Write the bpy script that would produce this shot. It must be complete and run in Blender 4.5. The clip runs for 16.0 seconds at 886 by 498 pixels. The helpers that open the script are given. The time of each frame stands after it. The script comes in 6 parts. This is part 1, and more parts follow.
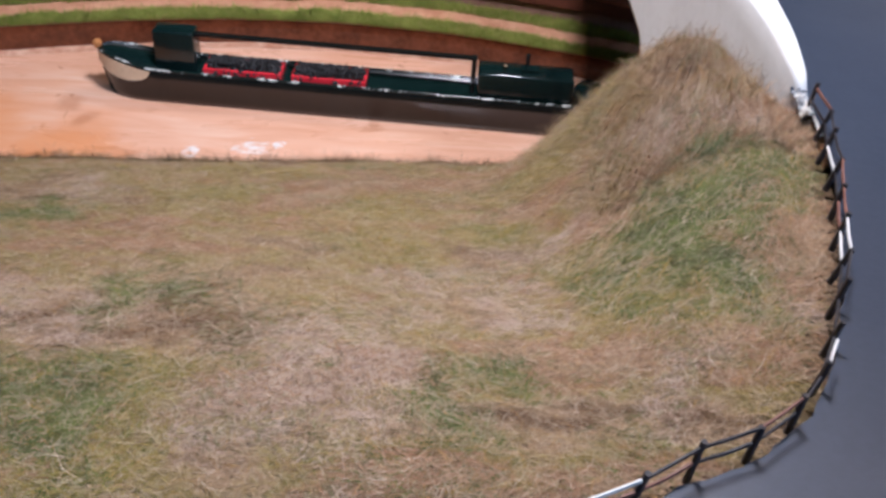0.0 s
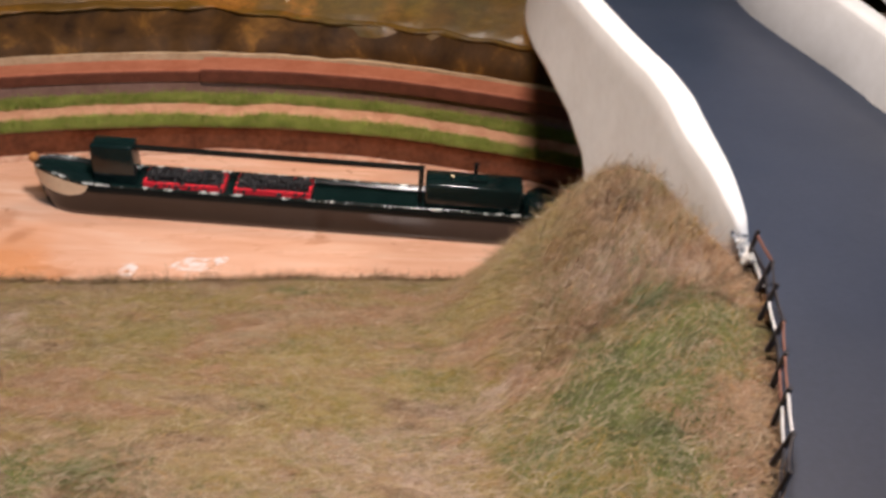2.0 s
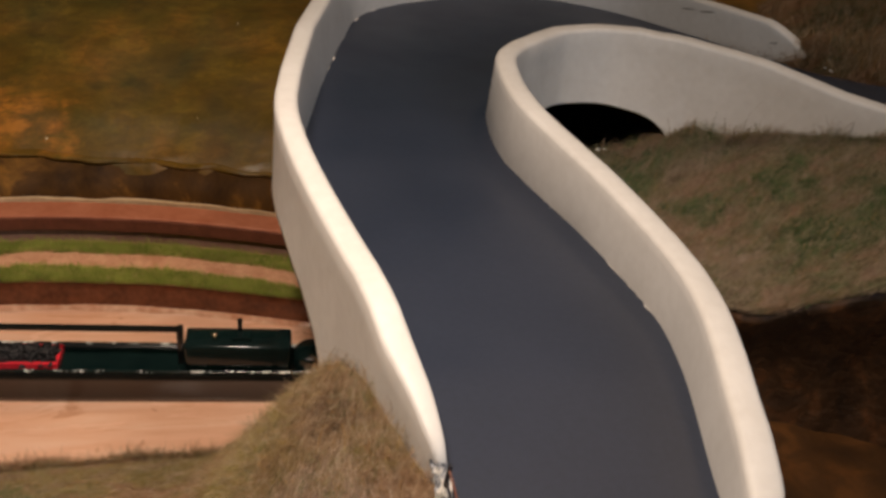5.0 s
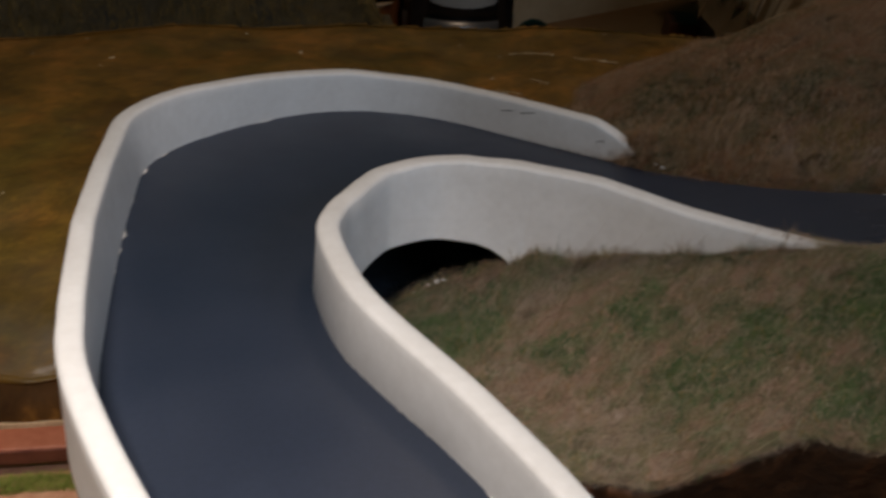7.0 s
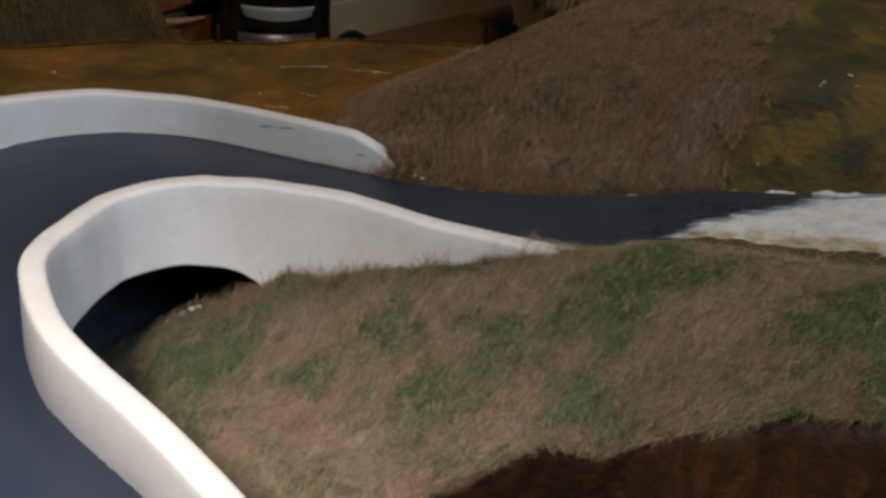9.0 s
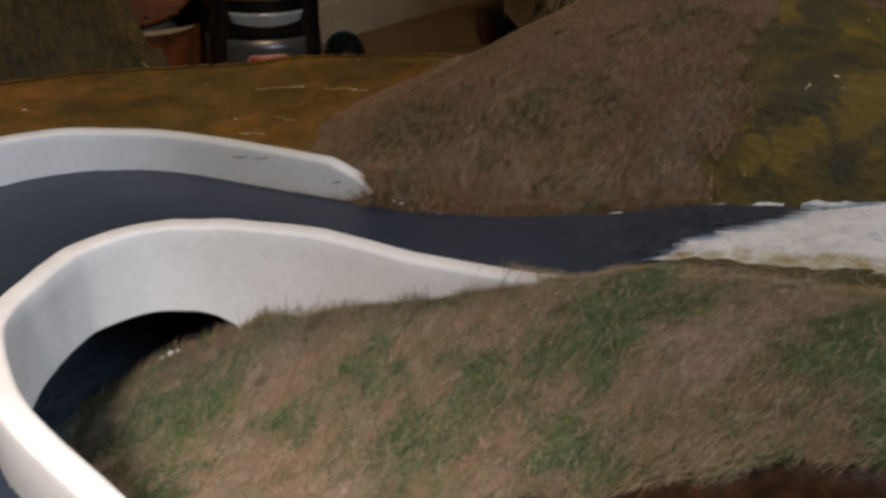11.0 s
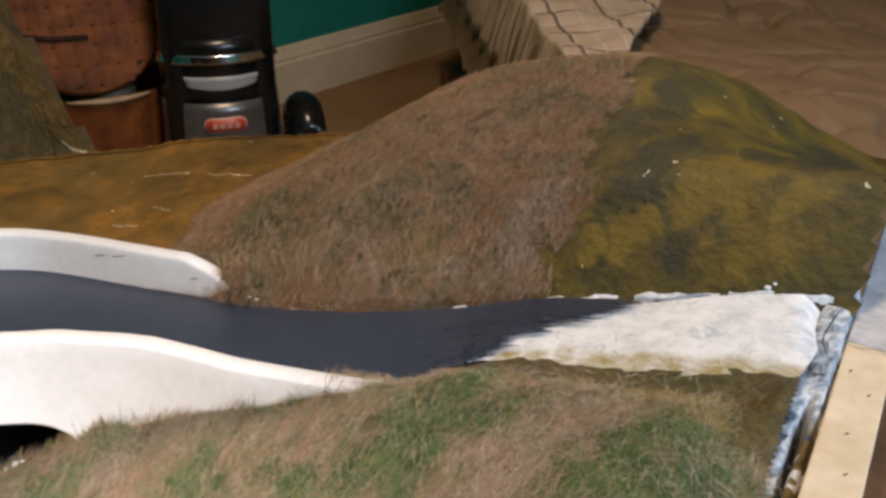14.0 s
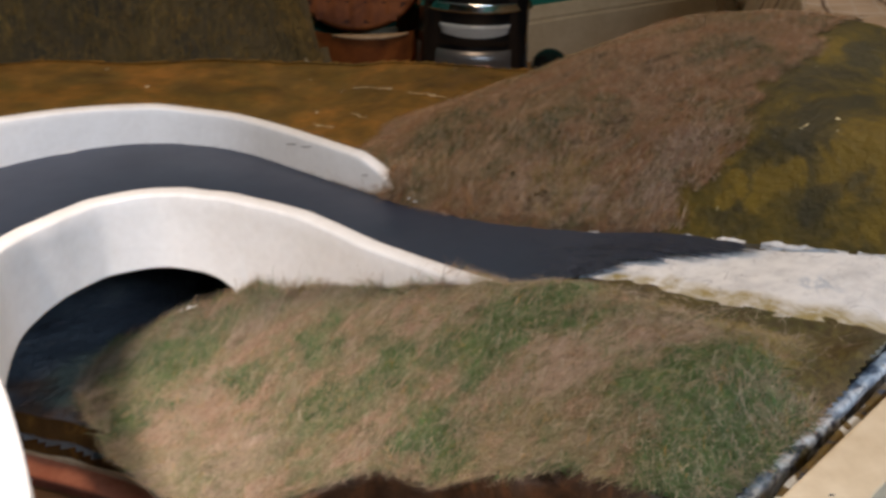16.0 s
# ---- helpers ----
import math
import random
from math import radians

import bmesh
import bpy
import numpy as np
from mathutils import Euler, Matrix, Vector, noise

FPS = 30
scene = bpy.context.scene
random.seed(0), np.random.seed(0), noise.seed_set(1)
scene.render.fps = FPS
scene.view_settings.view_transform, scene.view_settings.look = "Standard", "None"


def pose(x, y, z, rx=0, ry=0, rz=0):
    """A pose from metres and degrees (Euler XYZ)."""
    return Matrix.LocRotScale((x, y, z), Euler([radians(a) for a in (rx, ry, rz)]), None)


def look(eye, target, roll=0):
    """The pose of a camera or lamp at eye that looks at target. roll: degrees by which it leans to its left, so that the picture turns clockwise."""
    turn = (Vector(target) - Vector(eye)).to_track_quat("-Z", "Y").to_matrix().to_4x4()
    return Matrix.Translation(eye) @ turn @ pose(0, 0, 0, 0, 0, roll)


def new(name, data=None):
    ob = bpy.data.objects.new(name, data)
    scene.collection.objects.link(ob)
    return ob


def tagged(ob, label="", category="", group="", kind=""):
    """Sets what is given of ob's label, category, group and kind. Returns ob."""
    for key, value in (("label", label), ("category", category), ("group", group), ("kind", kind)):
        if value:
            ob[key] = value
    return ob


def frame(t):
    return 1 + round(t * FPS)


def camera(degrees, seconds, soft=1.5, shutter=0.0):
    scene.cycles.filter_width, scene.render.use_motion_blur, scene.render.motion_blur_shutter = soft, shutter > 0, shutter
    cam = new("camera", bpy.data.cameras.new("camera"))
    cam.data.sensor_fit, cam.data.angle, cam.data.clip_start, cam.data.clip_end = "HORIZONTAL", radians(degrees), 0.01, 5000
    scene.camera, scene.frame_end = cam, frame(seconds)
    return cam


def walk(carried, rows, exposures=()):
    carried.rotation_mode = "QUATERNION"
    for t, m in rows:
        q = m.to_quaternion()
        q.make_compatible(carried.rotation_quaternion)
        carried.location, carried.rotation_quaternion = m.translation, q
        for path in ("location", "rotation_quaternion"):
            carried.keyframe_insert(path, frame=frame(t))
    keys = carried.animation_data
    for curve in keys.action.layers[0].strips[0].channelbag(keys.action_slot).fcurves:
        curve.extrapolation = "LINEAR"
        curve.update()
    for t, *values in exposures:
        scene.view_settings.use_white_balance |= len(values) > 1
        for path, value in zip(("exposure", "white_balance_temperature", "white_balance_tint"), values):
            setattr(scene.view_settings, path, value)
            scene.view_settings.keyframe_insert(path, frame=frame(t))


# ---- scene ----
cam = camera(49.74, 16.0, soft=3.0, shutter=0.4)
walk(cam, [
    (0.0, look((0.0341, -0.4759, 0.3013), (0.0506, -0.0940, -0.0211), 4.75)),
    (0.5, look((0.0292, -0.4742, 0.3006), (0.0432, -0.0917, -0.0210), 4.49)),
    (1.0, look((0.0280, -0.4714, 0.3026), (0.0407, -0.0854, -0.0149), 4.50)),
    (1.5, look((0.0325, -0.4577, 0.3120), (0.0493, -0.0636, 0.0048), 4.75)),
    (2.0, look((0.0463, -0.4462, 0.3166), (0.0756, -0.0453, 0.0193), 4.91)),
    (2.5, look((0.0598, -0.4424, 0.3218), (0.1040, -0.0379, 0.0313), 4.71)),
    (3.0, look((0.0719, -0.4418, 0.3279), (0.1388, -0.0354, 0.0444), 5.54)),
    (3.5, look((0.0815, -0.4373, 0.3351), (0.1642, -0.0290, 0.0587), 6.06)),
    (3.7, look((0.0857, -0.4341, 0.3364), (0.1721, -0.0238, 0.0639), 6.19)),
    (5.8, look((0.1138, -0.3406, 0.3574), (0.2062, 0.0696, 0.0870), 6.84)),
    (6.0, look((0.1065, -0.3207, 0.3573), (0.2154, 0.0843, 0.0850), 6.05)),
    (6.5, look((0.1138, -0.3038, 0.3722), (0.2613, 0.0938, 0.1073), 5.07)),
    (7.0, look((0.1228, -0.3060, 0.3835), (0.3009, 0.0870, 0.1309), 4.74)),
    (7.5, look((0.1466, -0.3067, 0.3847), (0.3562, 0.0767, 0.1417), 4.88)),
    (8.0, look((0.1609, -0.3089, 0.3874), (0.3963, 0.0625, 0.1494), 5.40)),
    (8.5, look((0.1716, -0.3152, 0.3813), (0.4177, 0.0457, 0.1382), 6.28)),
    (8.7, look((0.1760, -0.3173, 0.3822), (0.4229, 0.0439, 0.1402), 6.35)),
    (10.8, look((0.1967, -0.2992, 0.3893), (0.4415, 0.0613, 0.1441), 3.95)),
    (11.0, look((0.2064, -0.3027, 0.3961), (0.4482, 0.0586, 0.1492), 2.91)),
    (11.5, look((0.2191, -0.3082, 0.4008), (0.4695, 0.0548, 0.1651), 3.07)),
    (12.0, look((0.2315, -0.3109, 0.4075), (0.4778, 0.0528, 0.1686), 2.73)),
    (12.5, look((0.2457, -0.3168, 0.4149), (0.4935, 0.0493, 0.1812), 2.35)),
    (13.0, look((0.2625, -0.3246, 0.4181), (0.5132, 0.0415, 0.1875), 1.92)),
    (13.5, look((0.2754, -0.3281, 0.4188), (0.5268, 0.0386, 0.1900), 1.56)),
    (14.0, look((0.2868, -0.3309, 0.4208), (0.5354, 0.0388, 0.1938), 1.01)),
    (14.5, look((0.2932, -0.3358, 0.4195), (0.5268, 0.0423, 0.1905), 0.48)),
    (15.0, look((0.2991, -0.3465, 0.4193), (0.5092, 0.0431, 0.1868), 0.22)),
    (15.5, look((0.3158, -0.3647, 0.4095), (0.4911, 0.0393, 0.1728), 1.09)),
    (16.0, look((0.3220, -0.3894, 0.4066), (0.4541, 0.0267, 0.1629), 2.50)),
], exposures=[(0.0, 0.0, 4900, 15), (1.5, -0.05, 5250, 15), (3.5, -0.2, 6900, 15.5), (6.0, -0.95, 6100, 14), (7.0, -0.65, 5600, 11), (8.5, -0.05, 5550, 11), (11.0, 0.2, 5600, 12), (12.5, 1.2, 5750, 13), (14.5, 1.22, 5750, 13), (16.0, 0.85, 5800, 14)])

# ---------------------------------------------------------------- light
world = bpy.data.worlds.new("room_air")
scene.world = world
world.use_nodes = True
world.node_tree.nodes["Background"].inputs[0].default_value = (1.0, 0.92, 0.84, 1)
world.node_tree.nodes["Background"].inputs[1].default_value = 0.065


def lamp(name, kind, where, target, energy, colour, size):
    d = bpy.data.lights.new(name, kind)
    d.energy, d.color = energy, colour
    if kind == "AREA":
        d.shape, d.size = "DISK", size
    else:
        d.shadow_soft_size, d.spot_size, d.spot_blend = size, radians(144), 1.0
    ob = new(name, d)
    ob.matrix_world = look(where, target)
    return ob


# The warm shaded lamp low over the canal.
lamp("desk_lamp", "SPOT", (0.055, -0.175, 0.52), (-0.02, -0.13, 0.0), 14.5, (1.0, 0.84, 0.67), 0.04)
# Two unseen fill lamps added: warm under the ceiling, cool near wall_front.
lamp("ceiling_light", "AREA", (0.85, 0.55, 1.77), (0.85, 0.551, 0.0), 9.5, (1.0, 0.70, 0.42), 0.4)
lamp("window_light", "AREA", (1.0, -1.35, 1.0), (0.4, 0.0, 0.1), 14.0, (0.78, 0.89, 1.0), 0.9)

# ---------------------------------------------------------------- materials


class Nodes:
    """A small builder for one node material."""

    def __init__(self, name, rough=0.7, metal=0.0, spec=0.5):
        self.m = bpy.data.materials.new(name)
        self.m.use_nodes = True
        self.t = self.m.node_tree
        self.b = self.t.nodes["Principled BSDF"]
        self.b.inputs["Roughness"].default_value = rough
        self.b.inputs["Metallic"].default_value = metal
        self.b.inputs["Specular IOR Level"].default_value = spec
        self.co = self.t.nodes.new("ShaderNodeTexCoord").outputs["Object"]

    def link(self, a, b):
        self.t.links.new(a, b)

    def stretch(self, scale):
        n = self.t.nodes.new("ShaderNodeMapping")
        n.inputs["Scale"].default_value = scale
        self.link(self.co, n.inputs["Vector"])
        return n.outputs[0]

    def noise(self, scale, detail=4.0, rough=0.55, vec=None, warp=0.0):
        n = self.t.nodes.new("ShaderNodeTexNoise")
        n.inputs["Scale"].default_value, n.inputs["Detail"].default_value = scale, detail
        n.inputs["Roughness"].default_value, n.inputs["Distortion"].default_value = rough, warp
        self.link(vec or self.co, n.inputs["Vector"])
        return n.outputs["Fac"]

    def ramp(self, fac, stops):
        n = self.t.nodes.new("ShaderNodeValToRGB")
        e = n.color_ramp.elements
        while len(e) < len(stops):
            e.new(0.5)
        for el, (p, c) in zip(e, stops):
            el.position = p
            el.color = (*c, 1) if len(c) == 3 else c
        self.link(fac, n.inputs[0])
        return n.outputs[0]

    def mix(self, fac, a, b):
        n = self.t.nodes.new("ShaderNodeMix")
        n.data_type = "RGBA"
        for sock, v in ((n.inputs[0], fac), (n.inputs[6], a), (n.inputs[7], b)):
            if isinstance(v, (int, float)):
                sock.default_value = v
            elif isinstance(v, tuple):
                sock.default_value = (*v, 1)
            else:
                self.link(v, sock)
        return n.outputs[2]

    def math(self, op, a, b=0.0):
        n = self.t.nodes.new("ShaderNodeMath")
        n.operation = op
        n.use_clamp = False
        for sock, v in zip(n.inputs, (a, b)):
            if isinstance(v, (int, float)):
                sock.default_value = v
            else:
                self.link(v, sock)
        return n.outputs[0]

    def step(self, v, lo, hi):
        n = self.t.nodes.new("ShaderNodeMapRange")
        n.interpolation_type = "SMOOTHSTEP"
        n.inputs["From Min"].default_value, n.inputs["From Max"].default_value = lo, hi
        self.link(v, n.inputs["Value"])
        return n.outputs[0]

    def island(self):
        return self.t.nodes.new("ShaderNodeNewGeometry").outputs["Random Per Island"]

    def patches(self, spots, wobble=0.012):
        """1 inside round patches (x, y, radius) of the plan with a ragged rim, 0 outside."""
        n = self.t.nodes.new("ShaderNodeVectorMath")
        n.operation = "MULTIPLY_ADD"
        tex = self.t.nodes.new("ShaderNodeTexNoise")
        tex.inputs["Scale"].default_value, tex.inputs["Detail"].default_value = 38, 4
        self.link(self.co, tex.inputs["Vector"])
        self.link(tex.outputs["Color"], n.inputs[0])
        n.inputs[1].default_value = (wobble * 2.5, wobble * 2.5, 0)
        self.link(self.co, n.inputs[2])
        flat = self.t.nodes.new("ShaderNodeVectorMath")
        flat.operation = "MULTIPLY"
        flat.inputs[1].default_value = (1, 1, 0)
        self.link(n.outputs[0], flat.inputs[0])
        total = None
        for x, y, r in spots:
            d = self.t.nodes.new("ShaderNodeVectorMath")
            d.operation = "DISTANCE"
            d.inputs[1].default_value = (x + wobble * 1.25, y + wobble * 1.25, 0)
            self.link(flat.outputs[0], d.inputs[0])
            s = self.step(d.outputs["Value"], r * 1.55, r * 0.35)
            total = s if total is None else self.math("MAXIMUM", total, s)
        return total

    def colour(self, c):
        if isinstance(c, tuple):
            self.b.inputs["Base Color"].default_value = (*c, 1)
        else:
            self.link(c, self.b.inputs["Base Color"])
        return self

    def rough(self, r):
        self.link(r, self.b.inputs["Roughness"])
        return self

    def bump(self, h, strength=0.3, distance=0.001):
        n = self.t.nodes.new("ShaderNodeBump")
        n.inputs["Strength"].default_value, n.inputs["Distance"].default_value = strength, distance
        self.link(h, n.inputs["Height"])
        self.link(n.outputs[0], self.b.inputs["Normal"])
        return self


def plain(name, a, b, scale=60, rough=0.6, metal=0.0, bump=0.15, grain=4.0, dist=0.0006):
    """A surface between two near colours, with grain and slight relief."""
    k = Nodes(name, rough, metal)
    big, fine = k.noise(scale, 3), k.noise(scale * grain, 5, 0.65)
    f = k.math("ADD", k.math("MULTIPLY", big, 0.6), k.math("MULTIPLY", fine, 0.4))
    k.colour(k.ramp(f, [(0.36, a), (0.64, b)]))
    k.bump(k.math("ADD", big, fine), bump, dist)
    return k.m


# Asphalt: matt blue-grey poster paint with a faint sheen.
k = Nodes("asphalt_paint", 0.5)
f = k.math("ADD", k.math("MULTIPLY", k.noise(9, 3), 0.6), k.math("MULTIPLY", k.noise(420, 4), 0.4))
k.colour(k.ramp(f, [(0.35, (0.020, 0.027, 0.046)), (0.65, (0.031, 0.039, 0.063))]))
k.rough(k.ramp(k.noise(14, 3), [(0.3, (0.36,) * 3), (0.7, (0.52,) * 3)]))
M_ASPHALT = k.bump(k.noise(900, 3), 0.12, 0.0004).m

# Cream emulsion on plaster card.
k = Nodes("cream_wall_paint", 0.5)
f = k.math("ADD", k.math("MULTIPLY", k.noise(30, 4), 0.6), k.math("MULTIPLY", k.noise(210, 5), 0.4))
c = k.ramp(f, [(0.3, (0.66, 0.63, 0.595)), (0.62, (0.76, 0.735, 0.705))])
k.colour(k.mix(k.step(k.noise(120, 6, 0.7), 0.70, 0.78), c, (0.42, 0.34, 0.26)))
M_CREAM = k.bump(k.math("ADD", k.noise(45, 5), k.noise(260, 3)), 0.12, 0.0006).m

k = Nodes("raw_plaster", 0.85)
f = k.noise(70, 7, 0.7)
c = k.ramp(f, [(0.3, (0.60, 0.60, 0.60)), (0.55, (0.80, 0.80, 0.79)), (0.75, (0.87, 0.86, 0.84))])
crack = k.step(k.math("ABSOLUTE", k.math("SUBTRACT", k.noise(34, 3, 0.6, warp=1.2), 0.5)), 0.006, 0.0)
c = k.mix(k.math("MULTIPLY", crack, 0.55), c, (0.22, 0.21, 0.22))
c = k.mix(k.math("MULTIPLY", k.patches([(0.578, -0.152, 0.016), (0.556, -0.128, 0.010), (0.600, -0.150, 0.014), (0.540, -0.092, 0.008), (0.530, -0.068, 0.007)], 0.012), 0.5), c, (0.62, 0.54, 0.38))
c = k.mix(k.math("MULTIPLY", k.patches([(0.519, -0.031, 0.006), (0.527, -0.046, 0.008), (0.535, -0.061, 0.009), (0.543, -0.077, 0.009), (0.550, -0.092, 0.010), (0.558, -0.107, 0.011), (0.567, -0.122, 0.012), (0.577, -0.137, 0.012), (0.590, -0.150, 0.012)], 0.014), k.ramp(k.noise(120, 5, 0.7, k.stretch((1.5, 0.6, 1)), 0.6), [(0.35, (0.25,) * 3), (0.6, (1.0,) * 3)])), c, (0.34, 0.27, 0.10))
blue = k.math("MULTIPLY", k.patches([(0.628, -0.118, 0.012), (0.612, -0.132, 0.012), (0.640, -0.104, 0.010), (0.590, -0.100, 0.010)], 0.014), k.step(k.noise(95, 5, 0.65, k.stretch((1.4, 0.7, 1)), 0.9), 0.50, 0.60))
c = k.mix(k.math("MULTIPLY", blue, 0.6), c, (0.40, 0.46, 0.54))
k.colour(c)
M_PLASTER = k.bump(k.math("ADD", k.noise(40, 6, 0.6, k.stretch((1.5, 0.7, 1)), 0.6), k.math("MULTIPLY", k.noise(260, 4, 0.6, k.stretch((0.7, 1.4, 1))), 0.4)), 0.6, 0.002).m

# Bare varnished board that stands for the canal's water.
k = Nodes("varnished_canal_board", 0.35)
grain = k.noise(40, 5, 0.6, k.stretch((0.35, 2.2, 1)), 0.6)
c = k.ramp(grain, [(0.25, (0.66, 0.34, 0.20)), (0.5, (0.76, 0.44, 0.29)), (0.75, (0.82, 0.55, 0.40))])
stain = k.step(k.noise(26, 4, 0.55, k.stretch((0.8, 1.6, 1)), 0.4), 0.60, 0.68)
c = k.mix(k.math("MULTIPLY", stain, 0.6), c, (0.46, 0.20, 0.09))
drip = k.step(k.noise(55, 3, 0.5, None, 0.8), 0.68, 0.72)
c = k.mix(k.math("MULTIPLY", drip, 0.5), c, (0.36, 0.14, 0.06))
c = k.mix(k.math("MULTIPLY", k.patches([(-0.22, -0.045, 0.05), (-0.16, -0.055, 0.035), (-0.30, -0.03, 0.06)], 0.02), 0.7), c, (0.70, 0.27, 0.08))
c = k.mix(k.math("MULTIPLY", k.patches([(-0.152, -0.023, 0.006), (-0.165, -0.007, 0.007)], 0.008), 0.5), c, (0.42, 0.16, 0.06))
smear = k.patches([(-0.043, -0.040, 0.0055), (-0.040, -0.037, 0.0035), (-0.052, -0.042, 0.004), (-0.064, -0.043, 0.0035), (-0.094, -0.047, 0.004), (-0.045, -0.056, 0.0045), (-0.055, -0.043, 0.012), (-0.09, -0.047, 0.008)], 0.007)
blot = k.math("ADD", k.math("MULTIPLY", smear, 0.5), k.noise(130, 6, 0.7, k.stretch((0.6, 1.6, 1))))
c = k.mix(k.math("MULTIPLY", k.step(blot, 0.92, 1.06), 0.75), c, (0.86, 0.85, 0.83))
k.colour(c)
k.rough(k.ramp(k.noise(20, 4, 0.6, k.stretch((0.5, 2.0, 1)), 0.8), [(0.40, (0.5,) * 3), (0.52, (0.28,) * 3), (0.62, (0.08,) * 3)]))
M_CANAL = k.bump(k.noise(30, 4, 0.5, k.stretch((0.6, 1.8, 1))), 0.25, 0.002).m

# Gold-brown painted plaster ground.
k = Nodes("painted_rock_ground", 0.5, spec=0.3)
c = k.ramp(k.noise(15, 6, 0.66, None, 0.25), [(0.30, (0.060, 0.028, 0.006)), (0.41, (0.112, 0.058, 0.009)), (0.50, (0.160, 0.080, 0.011)), (0.58, (0.215, 0.098, 0.013)), (0.70, (0.32, 0.135, 0.019))])
c = k.mix(k.math("MULTIPLY", k.step(k.noise(64, 5, 0.7, k.stretch((0.6, 1.6, 1)), 0.5), 0.54, 0.74), 0.45), c, (0.30, 0.155, 0.024))
k.rough(k.ramp(k.noise(22, 4), [(0.35, (0.30,) * 3), (0.65, (0.62,) * 3)]))
c = k.mix(k.math("MULTIPLY", k.patches([(0.24, 0.13, 0.03), (0.262, 0.10, 0.025), (0.27, 0.16, 0.02)], 0.012), 0.8), c, (0.17, 0.20, 0.215))
moss = k.math("ADD", k.math("MULTIPLY", k.patches([(0.03, 0.20, 0.05), (0.10, 0.19, 0.05), (-0.03, 0.25, 0.05), (0.08, 0.27, 0.05), (0.02, 0.33, 0.05)], 0.05), 0.7), k.math("MULTIPLY", k.step(k.noise(11, 4, 0.6, None, 0.4), 0.48, 0.62), 0.35))
c = k.mix(moss, c, k.ramp(k.noise(38, 5, 0.65, k.stretch((0.8, 1.3, 1)), 0.5), [(0.36, (0.058, 0.046, 0.010)), (0.52, (0.105, 0.076, 0.013)), (0.66, (0.180, 0.120, 0.018))]))
c = k.mix(k.math("MULTIPLY", k.patches([(-0.058, 0.172, 0.022), (-0.02, 0.158, 0.012), (-0.10, 0.175, 0.02)], 0.03), k.step(k.noise(70, 5, 0.7, k.stretch((0.5, 1.6, 1))), 0.38, 0.60)), c, (0.40, 0.155, 0.022))
c = k.mix(k.math("MULTIPLY", k.step(k.noise(150, 6, 0.72, k.stretch((0.7, 1.5, 1)), 0.7), 0.40, 0.62), 0.40), c, (0.050, 0.030, 0.008))
chip = k.step(k.noise(95, 3, 0.4, None, 0.2), 0.745, 0.77)
k.colour(k.mix(chip, c, (0.60, 0.50, 0.34)))
M_ROCK = k.bump(k.math("ADD", k.noise(28, 6, 0.62), k.math("MULTIPLY", k.noise(170, 4), 0.5)), 0.4, 0.002).m

k = Nodes("dark_rock_face", 0.6, spec=0.12)
c = k.ramp(k.noise(40, 6, 0.65, k.stretch((1, 1, 0.5)), 0.4), [(0.3, (0.022, 0.010, 0.003)), (0.55, (0.075, 0.034, 0.008)), (0.72, (0.22, 0.10, 0.016))])
k.colour(c)
M_FACE = k.bump(k.noise(50, 5, 0.6), 0.4, 0.002).m

k = Nodes("brown_lower_ground", 0.5)
c = k.ramp(k.noise(26, 5, 0.62, None, 0.5), [(0.32, (0.040, 0.018, 0.006)), (0.55, (0.085, 0.036, 0.010)), (0.75, (0.22, 0.085, 0.02))])
k.colour(c)
M_BROWN = k.bump(k.noise(60, 6, 0.65), 0.6, 0.003).m

k = Nodes("torn_earth_face", 0.6)
c = k.ramp(k.noise(48, 6, 0.68, k.stretch((1, 1, 0.5)), 0.6), [(0.32, (0.018, 0.008, 0.003)), (0.52, (0.055, 0.024, 0.008)), (0.66, (0.13, 0.050, 0.016)), (0.78, (0.24, 0.085, 0.035))])
k.colour(c)
M_CUT = k.bump(k.math("ADD", k.noise(40, 5, 0.6), k.noise(160, 3)), 0.5, 0.003).m

k = Nodes("olive_hill_paint", 0.62, spec=0.3)
c = k.ramp(k.math("ADD", k.math("MULTIPLY", k.noise(20, 5, 0.6, None, 0.5), 0.7), k.math("MULTIPLY", k.noise(90, 5, 0.7, k.stretch((1.3, 0.6, 1)), 0.6), 0.3)), [(0.38, (0.030, 0.026, 0.010)), (0.47, (0.060, 0.047, 0.010)), (0.54, (0.088, 0.064, 0.008)), (0.63, (0.150, 0.098, 0.010))])
brush = k.noise(60, 5, 0.7, k.stretch((1.6, 0.5, 0.8)), 0.8)
gold = k.patches([(0.702, 0.072, 0.015), (0.6526, -0.0397, 0.022), (0.6433, -0.0676, 0.015), (0.664, -0.028, 0.018), (0.6159, 0.0187, 0.009), (0.613, -0.0165, 0.011), (0.598, 0.000, 0.008), (0.672, -0.075, 0.012)], 0.022)
c = k.mix(k.step(k.math("ADD", k.math("MULTIPLY", gold, 0.75), k.math("MULTIPLY", brush, 1.2)), 0.62, 1.25), c, k.ramp(brush, [(0.35, (0.100, 0.068, 0.007)), (0.65, (0.168, 0.114, 0.011))]))
shade = k.patches([(0.672, 0.016, 0.016), (0.634, -0.002, 0.012), (0.6285, -0.0447, 0.014), (0.693, -0.034, 0.018), (0.706, -0.058, 0.020), (0.648, 0.008, 0.012), (0.72, 0.06, 0.014)], 0.022)
c = k.mix(k.math("MULTIPLY", k.step(k.math("ADD", k.math("MULTIPLY", shade, 0.75), k.math("MULTIPLY", brush, 1.1)), 0.68, 1.25), 0.75), c, (0.030, 0.029, 0.014))
